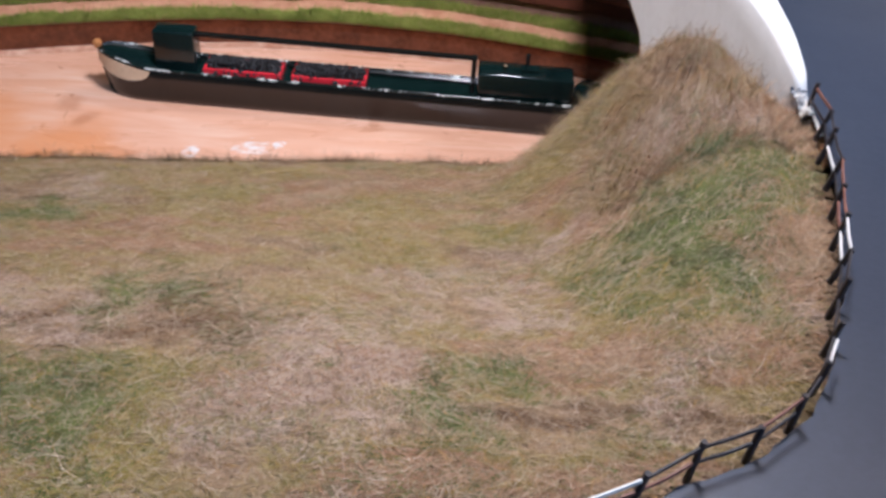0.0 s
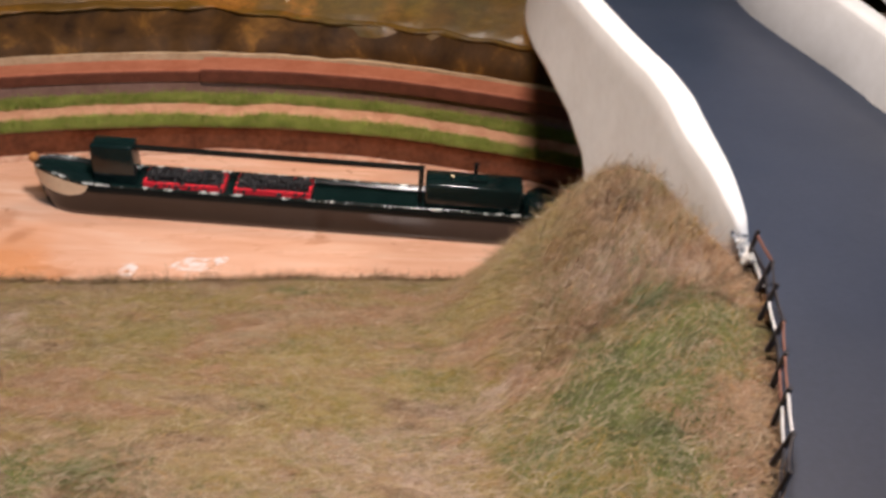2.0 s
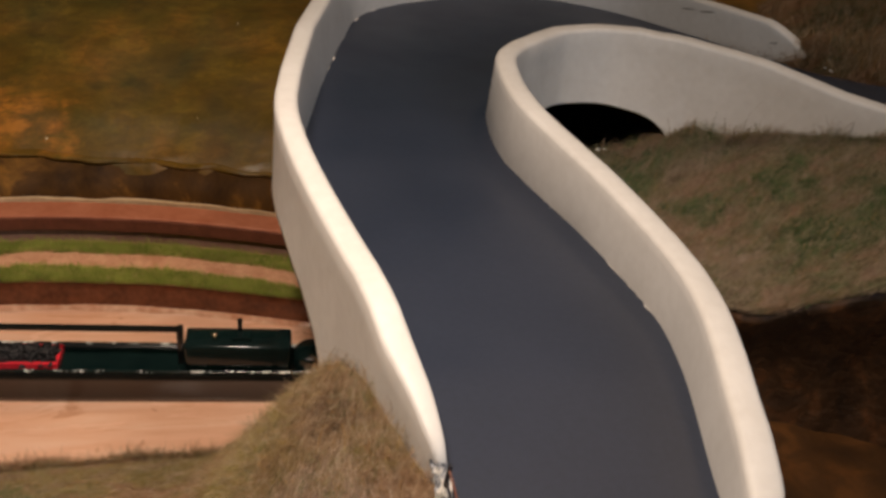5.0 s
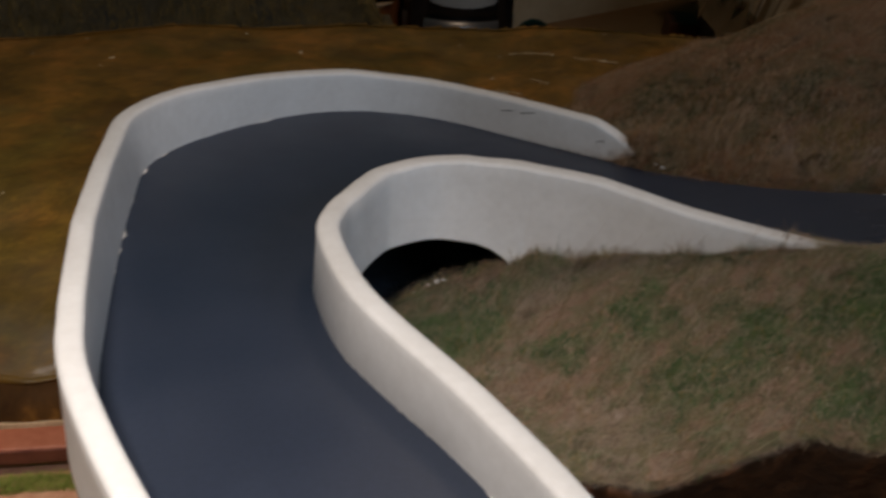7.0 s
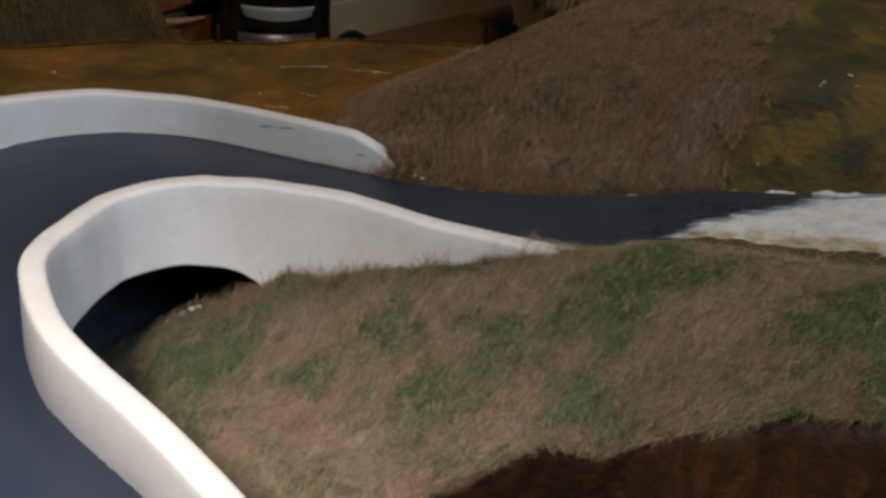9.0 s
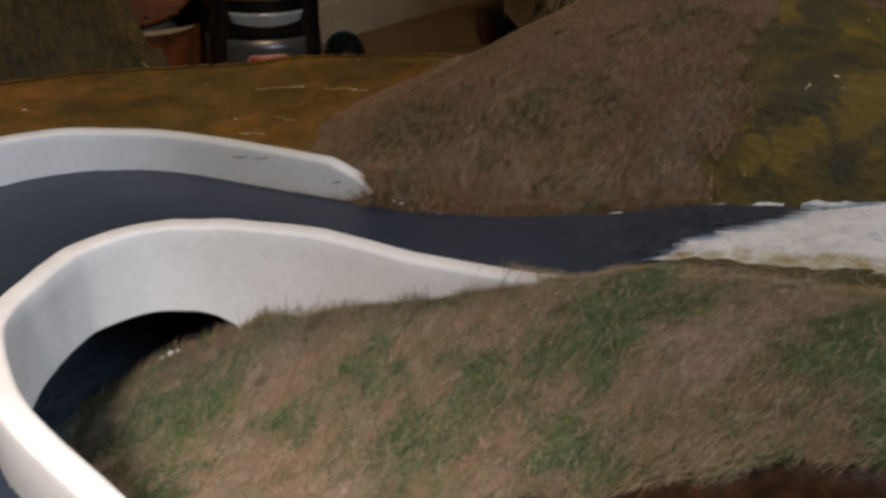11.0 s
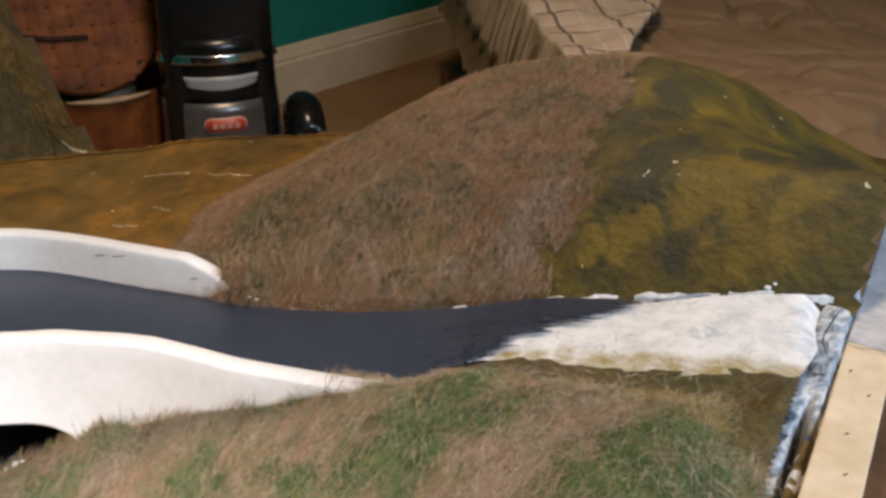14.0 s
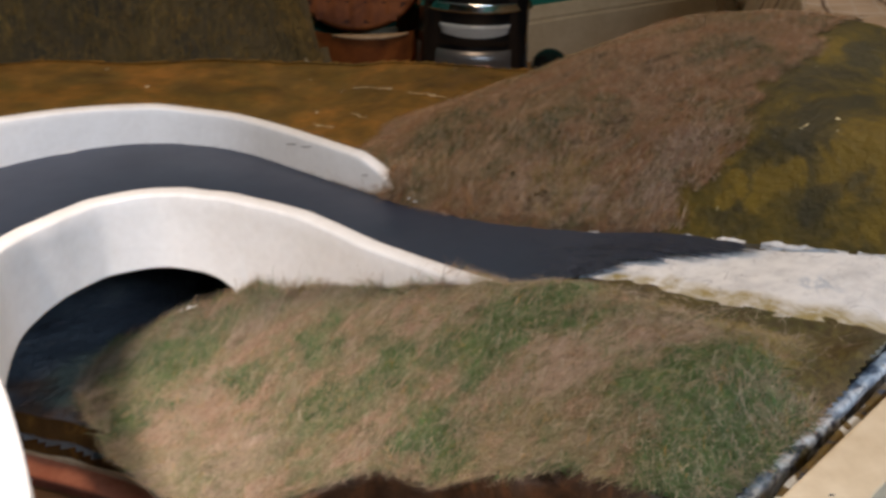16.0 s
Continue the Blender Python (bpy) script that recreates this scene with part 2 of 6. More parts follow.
c = k.mix(k.step(k.noise(170, 3, 0.5, k.stretch((1, 1, 0.4))), 0.725, 0.75), c, (0.62, 0.55, 0.32))
k.colour(c)
M_OLIVE = k.bump(k.math("ADD", k.noise(40, 6, 0.6), k.noise(190, 4)), 0.65, 0.002).m
M_FAR = plain("dim_olive_paint", (0.022, 0.016, 0.004), (0.075, 0.048, 0.010), 14, 0.8, bump=0.5, dist=0.004)

FIELD_GREEN = [(0.128, -0.245, 0.020), (0.105, -0.268, 0.020), (0.114, -0.286, 0.018), (-0.108, -0.205, 0.017), (-0.122, -0.222, 0.017), (-0.042, -0.277, 0.016), (0.044, -0.330, 0.016), (-0.052, -0.342, 0.022), (-0.085, -0.33, 0.016), (0.0, -0.10, 0.010)]
FIELD_PALE = [(0.017, -0.307, 0.022), (0.005, -0.334, 0.022), (0.062, -0.277, 0.014), (-0.09, -0.28, 0.02), (-0.055, -0.30, 0.014), (0.075, -0.235, 0.016), (0.125, -0.205, 0.014), (-0.10, -0.17, 0.016), (0.04, -0.26, 0.016), (0.10, -0.325, 0.012), (0.135, -0.30, 0.010)]
FIELD_YELLOW = [(-0.0435, -0.179, 0.016), (0.029, -0.233, 0.016), (-0.037, -0.362, 0.016), (-0.055, -0.120, 0.022), (-0.035, -0.126, 0.018), (0.021, -0.190, 0.024), (-0.03, -0.34, 0.02), (0.062, -0.215, 0.018), (0.10, -0.13, 0.016), (0.085, -0.155, 0.018), (0.11, -0.29, 0.02)]
BANK_GREEN = [(0.309, 0.093, 0.031), (0.330, 0.094, 0.018), (0.292, 0.050, 0.013), (0.386, 0.028, 0.016), (0.392, -0.036, 0.025), (0.414, -0.031, 0.023), (0.444, -0.059, 0.019), (0.476, -0.050, 0.026), (0.458, -0.046, 0.018), (0.490, -0.176, 0.034), (0.472, -0.182, 0.022), (0.517, -0.148, 0.023), (0.410, -0.092, 0.018), (0.352, 0.030, 0.016)]
BANK_PALE = [(0.4676, -0.1015, 0.019), (0.4847, -0.0957, 0.015), (0.445, -0.095, 0.012), (0.340, -0.010, 0.014), (0.37, 0.075, 0.014), (0.50, -0.120, 0.012)]
BANK_YELLOW = [(0.555, -0.115, 0.030), (0.545, -0.150, 0.026), (0.535, -0.080, 0.022), (0.51, -0.045, 0.016), (0.40, 0.073, 0.012)]
HILL_PALE = [(0.575, 0.022, 0.016), (0.590, 0.036, 0.016), (0.545, 0.055, 0.014), (0.53, 0.09, 0.010)]
HILL_GREEN = [(0.5425, 0.119, 0.017), (0.575, 0.105, 0.016), (0.66, 0.12, 0.02), (0.50, 0.185, 0.03), (0.46, 0.18, 0.02), (0.60, 0.23, 0.03), (0.535, 0.045, 0.012)]
HILL_YELLOW = [(0.545, 0.075, 0.02)]


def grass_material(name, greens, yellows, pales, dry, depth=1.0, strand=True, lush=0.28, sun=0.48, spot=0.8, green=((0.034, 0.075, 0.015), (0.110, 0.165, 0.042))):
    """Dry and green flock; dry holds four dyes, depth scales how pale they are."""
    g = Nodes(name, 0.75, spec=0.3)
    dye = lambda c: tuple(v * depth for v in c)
    drift = g.math("ADD", g.math("MULTIPLY", g.noise(14, 4, 0.6, g.stretch((0.75, 1.35, 1)), 0.6), 0.62), g.math("MULTIPLY", g.noise(58, 4, 0.65, g.stretch((0.7, 1.4, 1)), 0.5), 0.38))
    c = g.ramp(drift, [(0.38, dye(dry[0])), (0.445, dye(dry[1])), (0.50, dye(dry[2])), (0.555, dye(dry[3])), (0.63, dye(dry[1]))])
    gm = g.math("ADD", g.math("MULTIPLY", g.patches(greens, 0.030), spot), g.math("MULTIPLY", g.step(g.noise(26, 5, 0.65), 0.42, 0.70), lush))
    ym = g.math("ADD", g.math("MULTIPLY", g.patches(yellows, 0.022), sun), g.math("MULTIPLY", g.step(g.noise(33, 4, 0.6), 0.54, 0.74), 0.12))
    pm = g.math("MULTIPLY", g.patches(pales, 0.028), 0.62)
    pale = g.ramp(g.noise(120, 4, 0.65), [(0.35, dye((0.36, 0.235, 0.165))), (0.65, dye((0.56, 0.42, 0.33)))])
    leaf = g.ramp(g.noise(80, 3), [(0.3, dye(green[0])), (0.7, dye(green[1]))])
    straw = dye((0.30, 0.23, 0.055))
    if strand:
        r = g.island()
        pick = lambda k: g.math("FRACT", g.math("MULTIPLY", r, k))
        c = g.mix(g.step(g.math("SUBTRACT", pm, pick(29.9)), -0.02, 0.06), c, pale)
        c = g.mix(g.step(g.math("SUBTRACT", ym, pick(13.7)), -0.02, 0.06), c, straw)
        c = g.mix(g.step(g.math("SUBTRACT", gm, pick(41.3)), -0.02, 0.06), c, leaf)
        tone = pick(97.1)
        c = g.mix(g.math("MULTIPLY", g.step(tone, 0.60, 1.0), 0.75), c, dye((0.58, 0.46, 0.33)))
        c = g.mix(g.math("MULTIPLY", g.step(tone, 0.38, 0.0), 0.75), c, dye((0.070, 0.045, 0.022)))
        odd = pick(211.0)
        c = g.mix(g.math("MULTIPLY", g.step(odd, 0.975, 0.985), 0.8), c, dye((0.48, 0.26, 0.05)))
    else:
        c = g.mix(pm, c, pale)
        c = g.mix(ym, c, straw)
        c = g.mix(gm, c, leaf)
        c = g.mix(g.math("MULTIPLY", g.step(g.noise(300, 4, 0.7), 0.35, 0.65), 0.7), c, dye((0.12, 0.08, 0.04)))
        g.bump(g.noise(420, 4, 0.7), 0.9, 0.003)
    g.colour(c)
    return g.m


FIELD_DRY = ((0.150, 0.080, 0.034), (0.400, 0.262, 0.145), (0.290, 0.218, 0.058), (0.345, 0.182, 0.095))
BANK_DRY = ((0.125, 0.088, 0.048), (0.370, 0.280, 0.195), (0.230, 0.200, 0.100), (0.385, 0.240, 0.160))
HILL_DRY = ((0.105, 0.056, 0.024), (0.370, 0.232, 0.125), (0.320, 0.155, 0.072), (0.220, 0.152, 0.062))
# Mats repeat the fibres' dyes darker, putting the shade between fibres into their colour.
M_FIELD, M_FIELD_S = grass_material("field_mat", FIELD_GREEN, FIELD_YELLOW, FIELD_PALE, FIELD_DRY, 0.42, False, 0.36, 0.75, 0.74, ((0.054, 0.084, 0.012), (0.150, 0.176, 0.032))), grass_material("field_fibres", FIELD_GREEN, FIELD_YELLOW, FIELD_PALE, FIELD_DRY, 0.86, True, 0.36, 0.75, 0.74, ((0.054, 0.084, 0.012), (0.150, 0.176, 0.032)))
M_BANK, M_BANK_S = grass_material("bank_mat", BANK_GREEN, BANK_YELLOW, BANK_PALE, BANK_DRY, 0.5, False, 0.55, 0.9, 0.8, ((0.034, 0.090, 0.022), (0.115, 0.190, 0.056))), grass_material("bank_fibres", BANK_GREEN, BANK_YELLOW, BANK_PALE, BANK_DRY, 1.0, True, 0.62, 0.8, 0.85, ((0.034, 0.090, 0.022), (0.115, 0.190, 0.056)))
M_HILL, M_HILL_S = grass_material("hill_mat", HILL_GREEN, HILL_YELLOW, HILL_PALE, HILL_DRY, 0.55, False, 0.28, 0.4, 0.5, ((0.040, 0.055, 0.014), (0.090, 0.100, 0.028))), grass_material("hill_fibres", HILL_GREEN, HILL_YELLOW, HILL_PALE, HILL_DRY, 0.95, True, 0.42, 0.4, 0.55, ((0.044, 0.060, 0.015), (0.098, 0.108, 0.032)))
M_FAR_S = plain("far_hill_fibres", (0.060, 0.042, 0.008), (0.19, 0.118, 0.020), 30, 0.8)
M_TUFT_S = grass_material("tuft_fibres", FIELD_GREEN, FIELD_YELLOW, FIELD_PALE, ((0.12, 0.06, 0.028), (0.30, 0.175, 0.090), (0.22, 0.14, 0.055), (0.27, 0.135, 0.065)), 0.8)

# ---------------------------------------------------------------- builders


def mesh_object(name, verts, faces, material, smooth=False):
    me = bpy.data.meshes.new(name)
    me.from_pydata([tuple(v) for v in verts], [], [tuple(f) for f in faces])
    me.materials.append(material)
    if smooth:
        me.polygons.foreach_set("use_smooth", [True] * len(me.polygons))
    me.update()
    return new(name, me)


def part(name, bm, material, parent, label="", smooth=False):
    """Links a bmesh as one mesh object, under a thing or a part if one is given."""
    me = bpy.data.meshes.new(name)
    bmesh.ops.recalc_face_normals(bm, faces=bm.faces)
    bm.to_mesh(me)
    bm.free()
    if material:
        me.materials.append(material)
    if smooth:
        me.polygons.foreach_set("use_smooth", [True] * len(me.polygons))
    ob = new(name, me)
    if parent:
        ob.parent = parent
    if label:
        ob["label"] = label
    return ob


def box(bm, x0, y0, z0, x1, y1, z1, bevel=0.0, m=None):
    """A box with optional bevel added to bm."""
    vs = [bm.verts.new((x, y, z)) for x in (x0, x1) for y in (y0, y1) for z in (z0, z1)]
    fs = [(0, 1, 3, 2), (4, 6, 7, 5), (0, 4, 5, 1), (2, 3, 7, 6), (0, 2, 6, 4), (1, 5, 7, 3)]
    faces = [bm.faces.new([vs[i] for i in f]) for f in fs]
    if m is not None:
        bmesh.ops.transform(bm, matrix=m, verts=vs)
    if bevel:
        edges = list({e for f in faces for e in f.edges})
        bmesh.ops.bevel(bm, geom=edges, offset=bevel, segments=2, affect="EDGES", profile=0.6)
    return bm


def sweep(bm, path, radius, sides=8, closed_ends=True, flat=1.0):
    """A tube along a path."""
    rings = []
    n = len(path)
    for i, p in enumerate(path):
        p = Vector(p)
        d = (Vector(path[min(i + 1, n - 1)]) - Vector(path[max(i - 1, 0)])).normalized()
        a = d.cross(Vector((0, 0, 1)))
        a = a.normalized() if a.length > 1e-4 else Vector((1, 0, 0))
        b = a.cross(d).normalized()
        r = radius[i] if isinstance(radius, (list, tuple)) else radius
        rings.append([bm.verts.new(p + r * (math.cos(t) * a + flat * math.sin(t) * b)) for t in [2 * math.pi * j / sides for j in range(sides)]])
    for q, w in zip(rings, rings[1:]):
        for j in range(sides):
            bm.faces.new((q[j], q[(j + 1) % sides], w[(j + 1) % sides], w[j]))
    if closed_ends:
        bm.faces.new(rings[0][::-1])
        bm.faces.new(rings[-1])
    return bm


def smooth01(v, lo, hi):
    t = np.clip((np.asarray(v, float) - lo) / (hi - lo), 0, 1)
    return t * t * (3 - 2 * t)


def spline(points, s):
    """Catmull-Rom through rows of points at the indices s."""
    P = np.asarray(points, float)
    P = np.vstack([2 * P[0] - P[1], P, 2 * P[-1] - P[-2]])
    s = np.clip(np.asarray(s, float), 0, len(points) - 1 - 1e-9)
    i = s.astype(int)
    u = (s - i)[:, None]
    a, b, c, d = P[i], P[i + 1], P[i + 2], P[i + 3]
    return 0.5 * (2 * b + (c - a) * u + (2 * a - 5 * b + 4 * c - d) * u * u + (3 * b - a - 3 * c + d) * u**3)


def lumps(x, y, scale, seed=0.0):
    """Smooth noise over the plan, about -1 to 1."""
    flat = [noise.noise(Vector((a * scale + seed, b * scale - seed, seed * 0.37))) for a, b in zip(np.ravel(x), np.ravel(y))]
    return np.reshape(flat, np.shape(x))


def inside(px, py, poly):
    """Signed distance from the outline of a polygon of the plan: positive inside."""
    px, py = np.ravel(px), np.ravel(py)
    best, odd = np.full(len(px), 9.0), np.zeros(len(px), bool)
    for (x0, y0), (x1, y1) in zip(poly, np.roll(poly, -1, axis=0)):
        ex, ey = x1 - x0, y1 - y0
        t = np.clip(((px - x0) * ex + (py - y0) * ey) / (ex * ex + ey * ey + 1e-12), 0, 1)
        best = np.minimum(best, np.hypot(px - x0 - t * ex, py - y0 - t * ey))
        hit = ((y0 > py) != (y1 > py)) & (px < ex * (py - y0) / (ey if ey else 1e-12) + x0)
        odd ^= hit
    return np.where(odd, best, -best)


def sheet(name, xs, ys, height, material, keep=None, smooth=True):
    """A ground sheet: height(x, y) over a grid of the plan; keep(x, y) says which of its cells stay."""
    X, Y = np.meshgrid(xs, ys, indexing="ij")
    Z = height(X, Y)
    nx, ny = X.shape
    ok = np.ones(X.shape, bool) if keep is None else keep(X, Y)
    ids = np.full(X.shape, -1)
    i, j = np.meshgrid(range(nx - 1), range(ny - 1), indexing="ij")
    cell = ok[:-1, :-1] | ok[1:, :-1] | ok[:-1, 1:] | ok[1:, 1:]
    i, j = i[cell], j[cell]
    used = np.zeros(X.shape, bool)
    for a, b in ((0, 0), (1, 0), (1, 1), (0, 1)):
        used[i + a, j + b] = True
    ids[used] = np.arange(used.sum())
    verts = np.stack([X[used], Y[used], Z[used]], 1)
    faces = np.stack([ids[i, j], ids[i + 1, j], ids[i + 1, j + 1], ids[i, j + 1]], 1)
    return mesh_object(name, verts.tolist(), faces.tolist(), material, smooth)


def fibres(name, material, spots, height, length, width, lift, seed, lean=None):
    """Flock: thin bent blades lying about on a ground sheet, in one mesh."""
    rng = np.random.default_rng(seed)
    n = len(spots)
    x, y = spots[:, 0], spots[:, 1]
    z = height(x, y)
    turn = rng.uniform(0, 2 * np.pi, n) if lean is None else lean(x, y) + rng.normal(0, 1.1, n)
    ln = length * rng.uniform(0.5, 1.35, n)
    up = np.abs(rng.normal(0, lift, n))
    dx, dy = np.cos(turn), np.sin(turn)
    w = width * rng.uniform(0.6, 1.3, n)
    ex, ey = -dy * w / 2, dx * w / 2
    bend = rng.normal(0, 0.55, n)
    mx, my = x + dx * ln * 0.5 - dy * bend * ln * 0.3, y + dy * ln * 0.5 + dx * bend * ln * 0.3
    tx, ty = x + dx * ln, y + dy * ln
    zb = z - 0.0006
    zm = np.maximum(height(mx, my), z - 0.004) + up * ln * 0.55 + 0.0005
    zt = np.maximum(height(tx, ty), z - 0.006) + up * ln * 0.8
    V = np.empty((n, 5, 3))
    V[:, 0] = np.stack([x - ex, y - ey, zb], 1)
    V[:, 1] = np.stack([x + ex, y + ey, zb], 1)
    V[:, 2] = np.stack([mx - ex * 0.8, my - ey * 0.8, zm], 1)
    V[:, 3] = np.stack([mx + ex * 0.8, my + ey * 0.8, zm], 1)
    V[:, 4] = np.stack([tx, ty, zt], 1)
    base = np.arange(n) * 5
    me = bpy.data.meshes.new(name)
    me.vertices.add(n * 5)
    me.vertices.foreach_set("co", V.ravel())
    loops = np.stack([base, base + 1, base + 3, base + 2, base + 2, base + 3, base + 4], 1).ravel()
    me.loops.add(n * 7)
    me.loops.foreach_set("vertex_index", loops)
    me.polygons.add(n * 2)
    start = np.stack([np.arange(n) * 7, np.arange(n) * 7 + 4], 1).ravel()
    me.polygons.foreach_set("loop_start", start)
    me.materials.append(material)
    me.update(calc_edges=True)
    me.validate()
    return new(name, me)


# ---------------------------------------------------------------- plan of the road
# Matching points of the road's two edges: the bank side (left) and the loop's inner side (right), and heights.
ROAD_L = [(-0.10, -0.435), (0.02, -0.395), (0.08, -0.367), (0.118, -0.345), (0.141, -0.300), (0.154, -0.250), (0.160, -0.205), (0.1505, -0.155), (0.142, -0.120), (0.129, -0.063), (0.122, -0.018), (0.123, 0.015), (0.131, 0.065), (0.141, 0.120), (0.155, 0.185), (0.170, 0.233), (0.205, 0.268), (0.270, 0.297), (0.325, 0.295), (0.374, 0.271), (0.420, 0.207), (0.464, 0.146), (0.495, 0.090), (0.535, 0.035), (0.570, -0.008), (0.592, -0.050), (0.615, -0.075), (0.640, -0.105), (0.665, -0.135)]
ROAD_R = [(-0.10, -0.53), (0.05, -0.48), (0.135, -0.435), (0.195, -0.375), (0.225, -0.315), (0.233, -0.262), (0.242, -0.212), (0.252, -0.160), (0.2535, -0.120), (0.2415, -0.063), (0.228, -0.018), (0.222, 0.015), (0.225, 0.060), (0.236, 0.085), (0.250, 0.1015), (0.263, 0.1165), (0.280, 0.130), (0.310, 0.137), (0.335, 0.131), (0.360, 0.1165), (0.395, 0.088), (0.430, 0.045), (0.476, -0.008), (0.503, -0.024), (0.515, -0.040), (0.527, -0.068), (0.547, -0.112), (0.575, -0.155), (0.600, -0.192)]
ROAD_ZL = [0.150, 0.150, 0.149, 0.149, 0.148, 0.147, 0.145, 0.143, 0.1405, 0.139, 0.138, 0.137, 0.135, 0.132, 0.128, 0.126, 0.124, 0.122, 0.122, 0.121, 0.126, 0.131, 0.143, 0.160, 0.177, 0.190, 0.199, 0.207, 0.213]
ROAD_ZR = [0.150, 0.150, 0.149, 0.149, 0.148, 0.147, 0.145, 0.143, 0.1405, 0.139, 0.138, 0.137, 0.135, 0.133, 0.132, 0.131, 0.130, 0.130, 0.1305, 0.132, 0.1355, 0.143, 0.157, 0.168, 0.175, 0.183, 0.197, 0.207, 0.213]
EDGE_L = [(x, y, z) for (x, y), z in zip(ROAD_L, ROAD_ZL)]
EDGE_R = [(x, y, z) for (x, y), z in zip(ROAD_R, ROAD_ZR)]


def road_strip(name, s0, s1, v0, v1, drop, material, end=None, steps=8, scuff=0.0):
    """A strip of the road between two indices and two shares of its width."""
    vs = np.linspace(v0, v1, 181 if end else 13)
    n = int((s1 - s0) * steps) + 1
    rows = []
    for v in vs:
        last = s1 if end is None else end(v)
        s = np.linspace(s0, s1, n)
        cut = min(22.0, s1)
        s = np.where(s < cut, s, cut + (s - cut) * (last - cut) / max(s1 - cut, 1e-6))
        a, b = spline(EDGE_L, s), spline(EDGE_R, s)
        inset = [np.array([scuff * max(0.0, 0.25 + noise.noise(Vector((q * 5.5, k, 0))) + 0.6 * noise.noise(Vector((q * 19, k, 1)))) for q in s]) for k in (0.3, 7.7)]
        p = a + (b - a) * (inset[0] + v * (1 - inset[0] - inset[1]))[:, None]
        p[:, 2] -= drop + (0.12 * np.maximum(0.0, v - 0.88 + np.array([0.05 * noise.noise(Vector((q * 6, 3.1, 0))) + 0.03 * noise.noise(Vector((q * 21, 3.1, 0))) for q in s])) if s0 > 22 else 0.0) + 0.03 * np.maximum(s - 27.0, 0)
        rows.append(p)
    V = np.concatenate(rows)
    F = [(i * n + j, i * n + j + 1, (i + 1) * n + j + 1, (i + 1) * n + j) for i in range(len(vs) - 1) for j in range(n - 1)]
    return mesh_object(name, V.tolist(), F, material, True)


ragged = lambda v: 25.05 - 1.75 * v + 0.35 * noise.noise(Vector((v * 14, 2.2, 0))) + 0.30 * noise.noise(Vector((v * 52, 5.1, 0))) + 0.34 * noise.noise(Vector((v * 118, 1.7, 0)))
tagged(road_strip("road", 0, 25, 0, 1, 0.0, M_ASPHALT, ragged, 16, 0.022), "matt blue-grey painted model road winding over the bridge", "road", kind="structure")
tagged(road_strip("road_base", 5.5, 21.8, -0.01, 1.01, 0.0006, M_CREAM), "cream base coat showing along the road edges", "road", kind="structure")
tagged(road_strip("plaster_roadbed", 23.2, 27, -0.02, 1.04, 0.0030, M_PLASTER, lambda v: 27.40 - 0.5 * v - 0.25 * max(0, 0.3 - v) ** 2 / 0.09), "unpainted white plaster road bed, brushed and cracked", "road", kind="structure")


def curve_normals(P):
    T = np.gradient(P[:, :2], axis=0)
    T /= np.linalg.norm(T, axis=1)[:, None] + 1e-12
    return np.stack([-T[:, 1], T[:, 0]], 1)


def parapet(name, edge, s0, s1, side, thick, tops, bottoms, label, lean=((0, 0), (30, 0))):
    """A bridge wall: stands along a road edge, with rounded coping; tops and bottoms are rows of (index, metres)."""
    s = np.linspace(s0, s1, int((s1 - s0) * 12))
    P = spline(edge, s)
    N = curve_normals(P) * side
    ht = np.interp(s, *zip(*tops)) + 0.0006 * np.array([noise.noise(Vector((q * 2.1, 3.3, 0))) for q in s])
    lo = np.interp(s, *zip(*bottoms))
    zt = P[:, 2] + ht
    r = 0.0022
    # cross-section: road face, rounded top, far face
    thin = thick * np.interp(s, [s0, s0 + 0.12, s0 + 0.7, s1], [0.30, 0.55, 1.0, 1.0])
    offs = [(-0.0015, None), (0.0, -0.006), (0.0, -r), (r * 0.3, -r * 0.3), (r, 0.0), (thick - r, 0.0), (thick - r * 0.3, -r * 0.3), (thick, -r), (thick, -0.010), (thick + 0.0008, "low"), (thick + 0.001, None)]
    rings = []
    for o, dz in offs:
        q = P.copy()
        q[:, :2] += N * (o / thick * thin if o > 0 else o + 0 * thin)[:, None]
        if isinstance(dz, float):
            q[:, :2] += N * np.interp(s, *zip(*lean))[:, None]
        q[:, 2] = lo if dz is None else lo + 0.0012 if dz == "low" else zt + dz
        q[:, 2] = np.maximum(q[:, 2], lo)
        rings.append(q)
    # the road face goes down only to just under the road
    rings[0][:, 2] = np.minimum(rings[1][:, 2], P[:, 2] - 0.004)
    n, m = len(s), len(offs)
    V = np.concatenate(rings)
    F = [(i * n + j, i * n + j + 1, (i + 1) * n + j + 1, (i + 1) * n + j) for i in range(m - 1) for j in range(n - 1)]
    F += [((m - 1) * n + j, (m - 1) * n + j + 1, j + 1, j) for j in range(n - 1)]
    F += [tuple(i * n for i in range(m)), tuple(i * n + n - 1 for i in range(m))[::-1]]
    return tagged(mesh_object(name, V.tolist(), F, M_CREAM, True), label, "bridge wall", kind="structure")


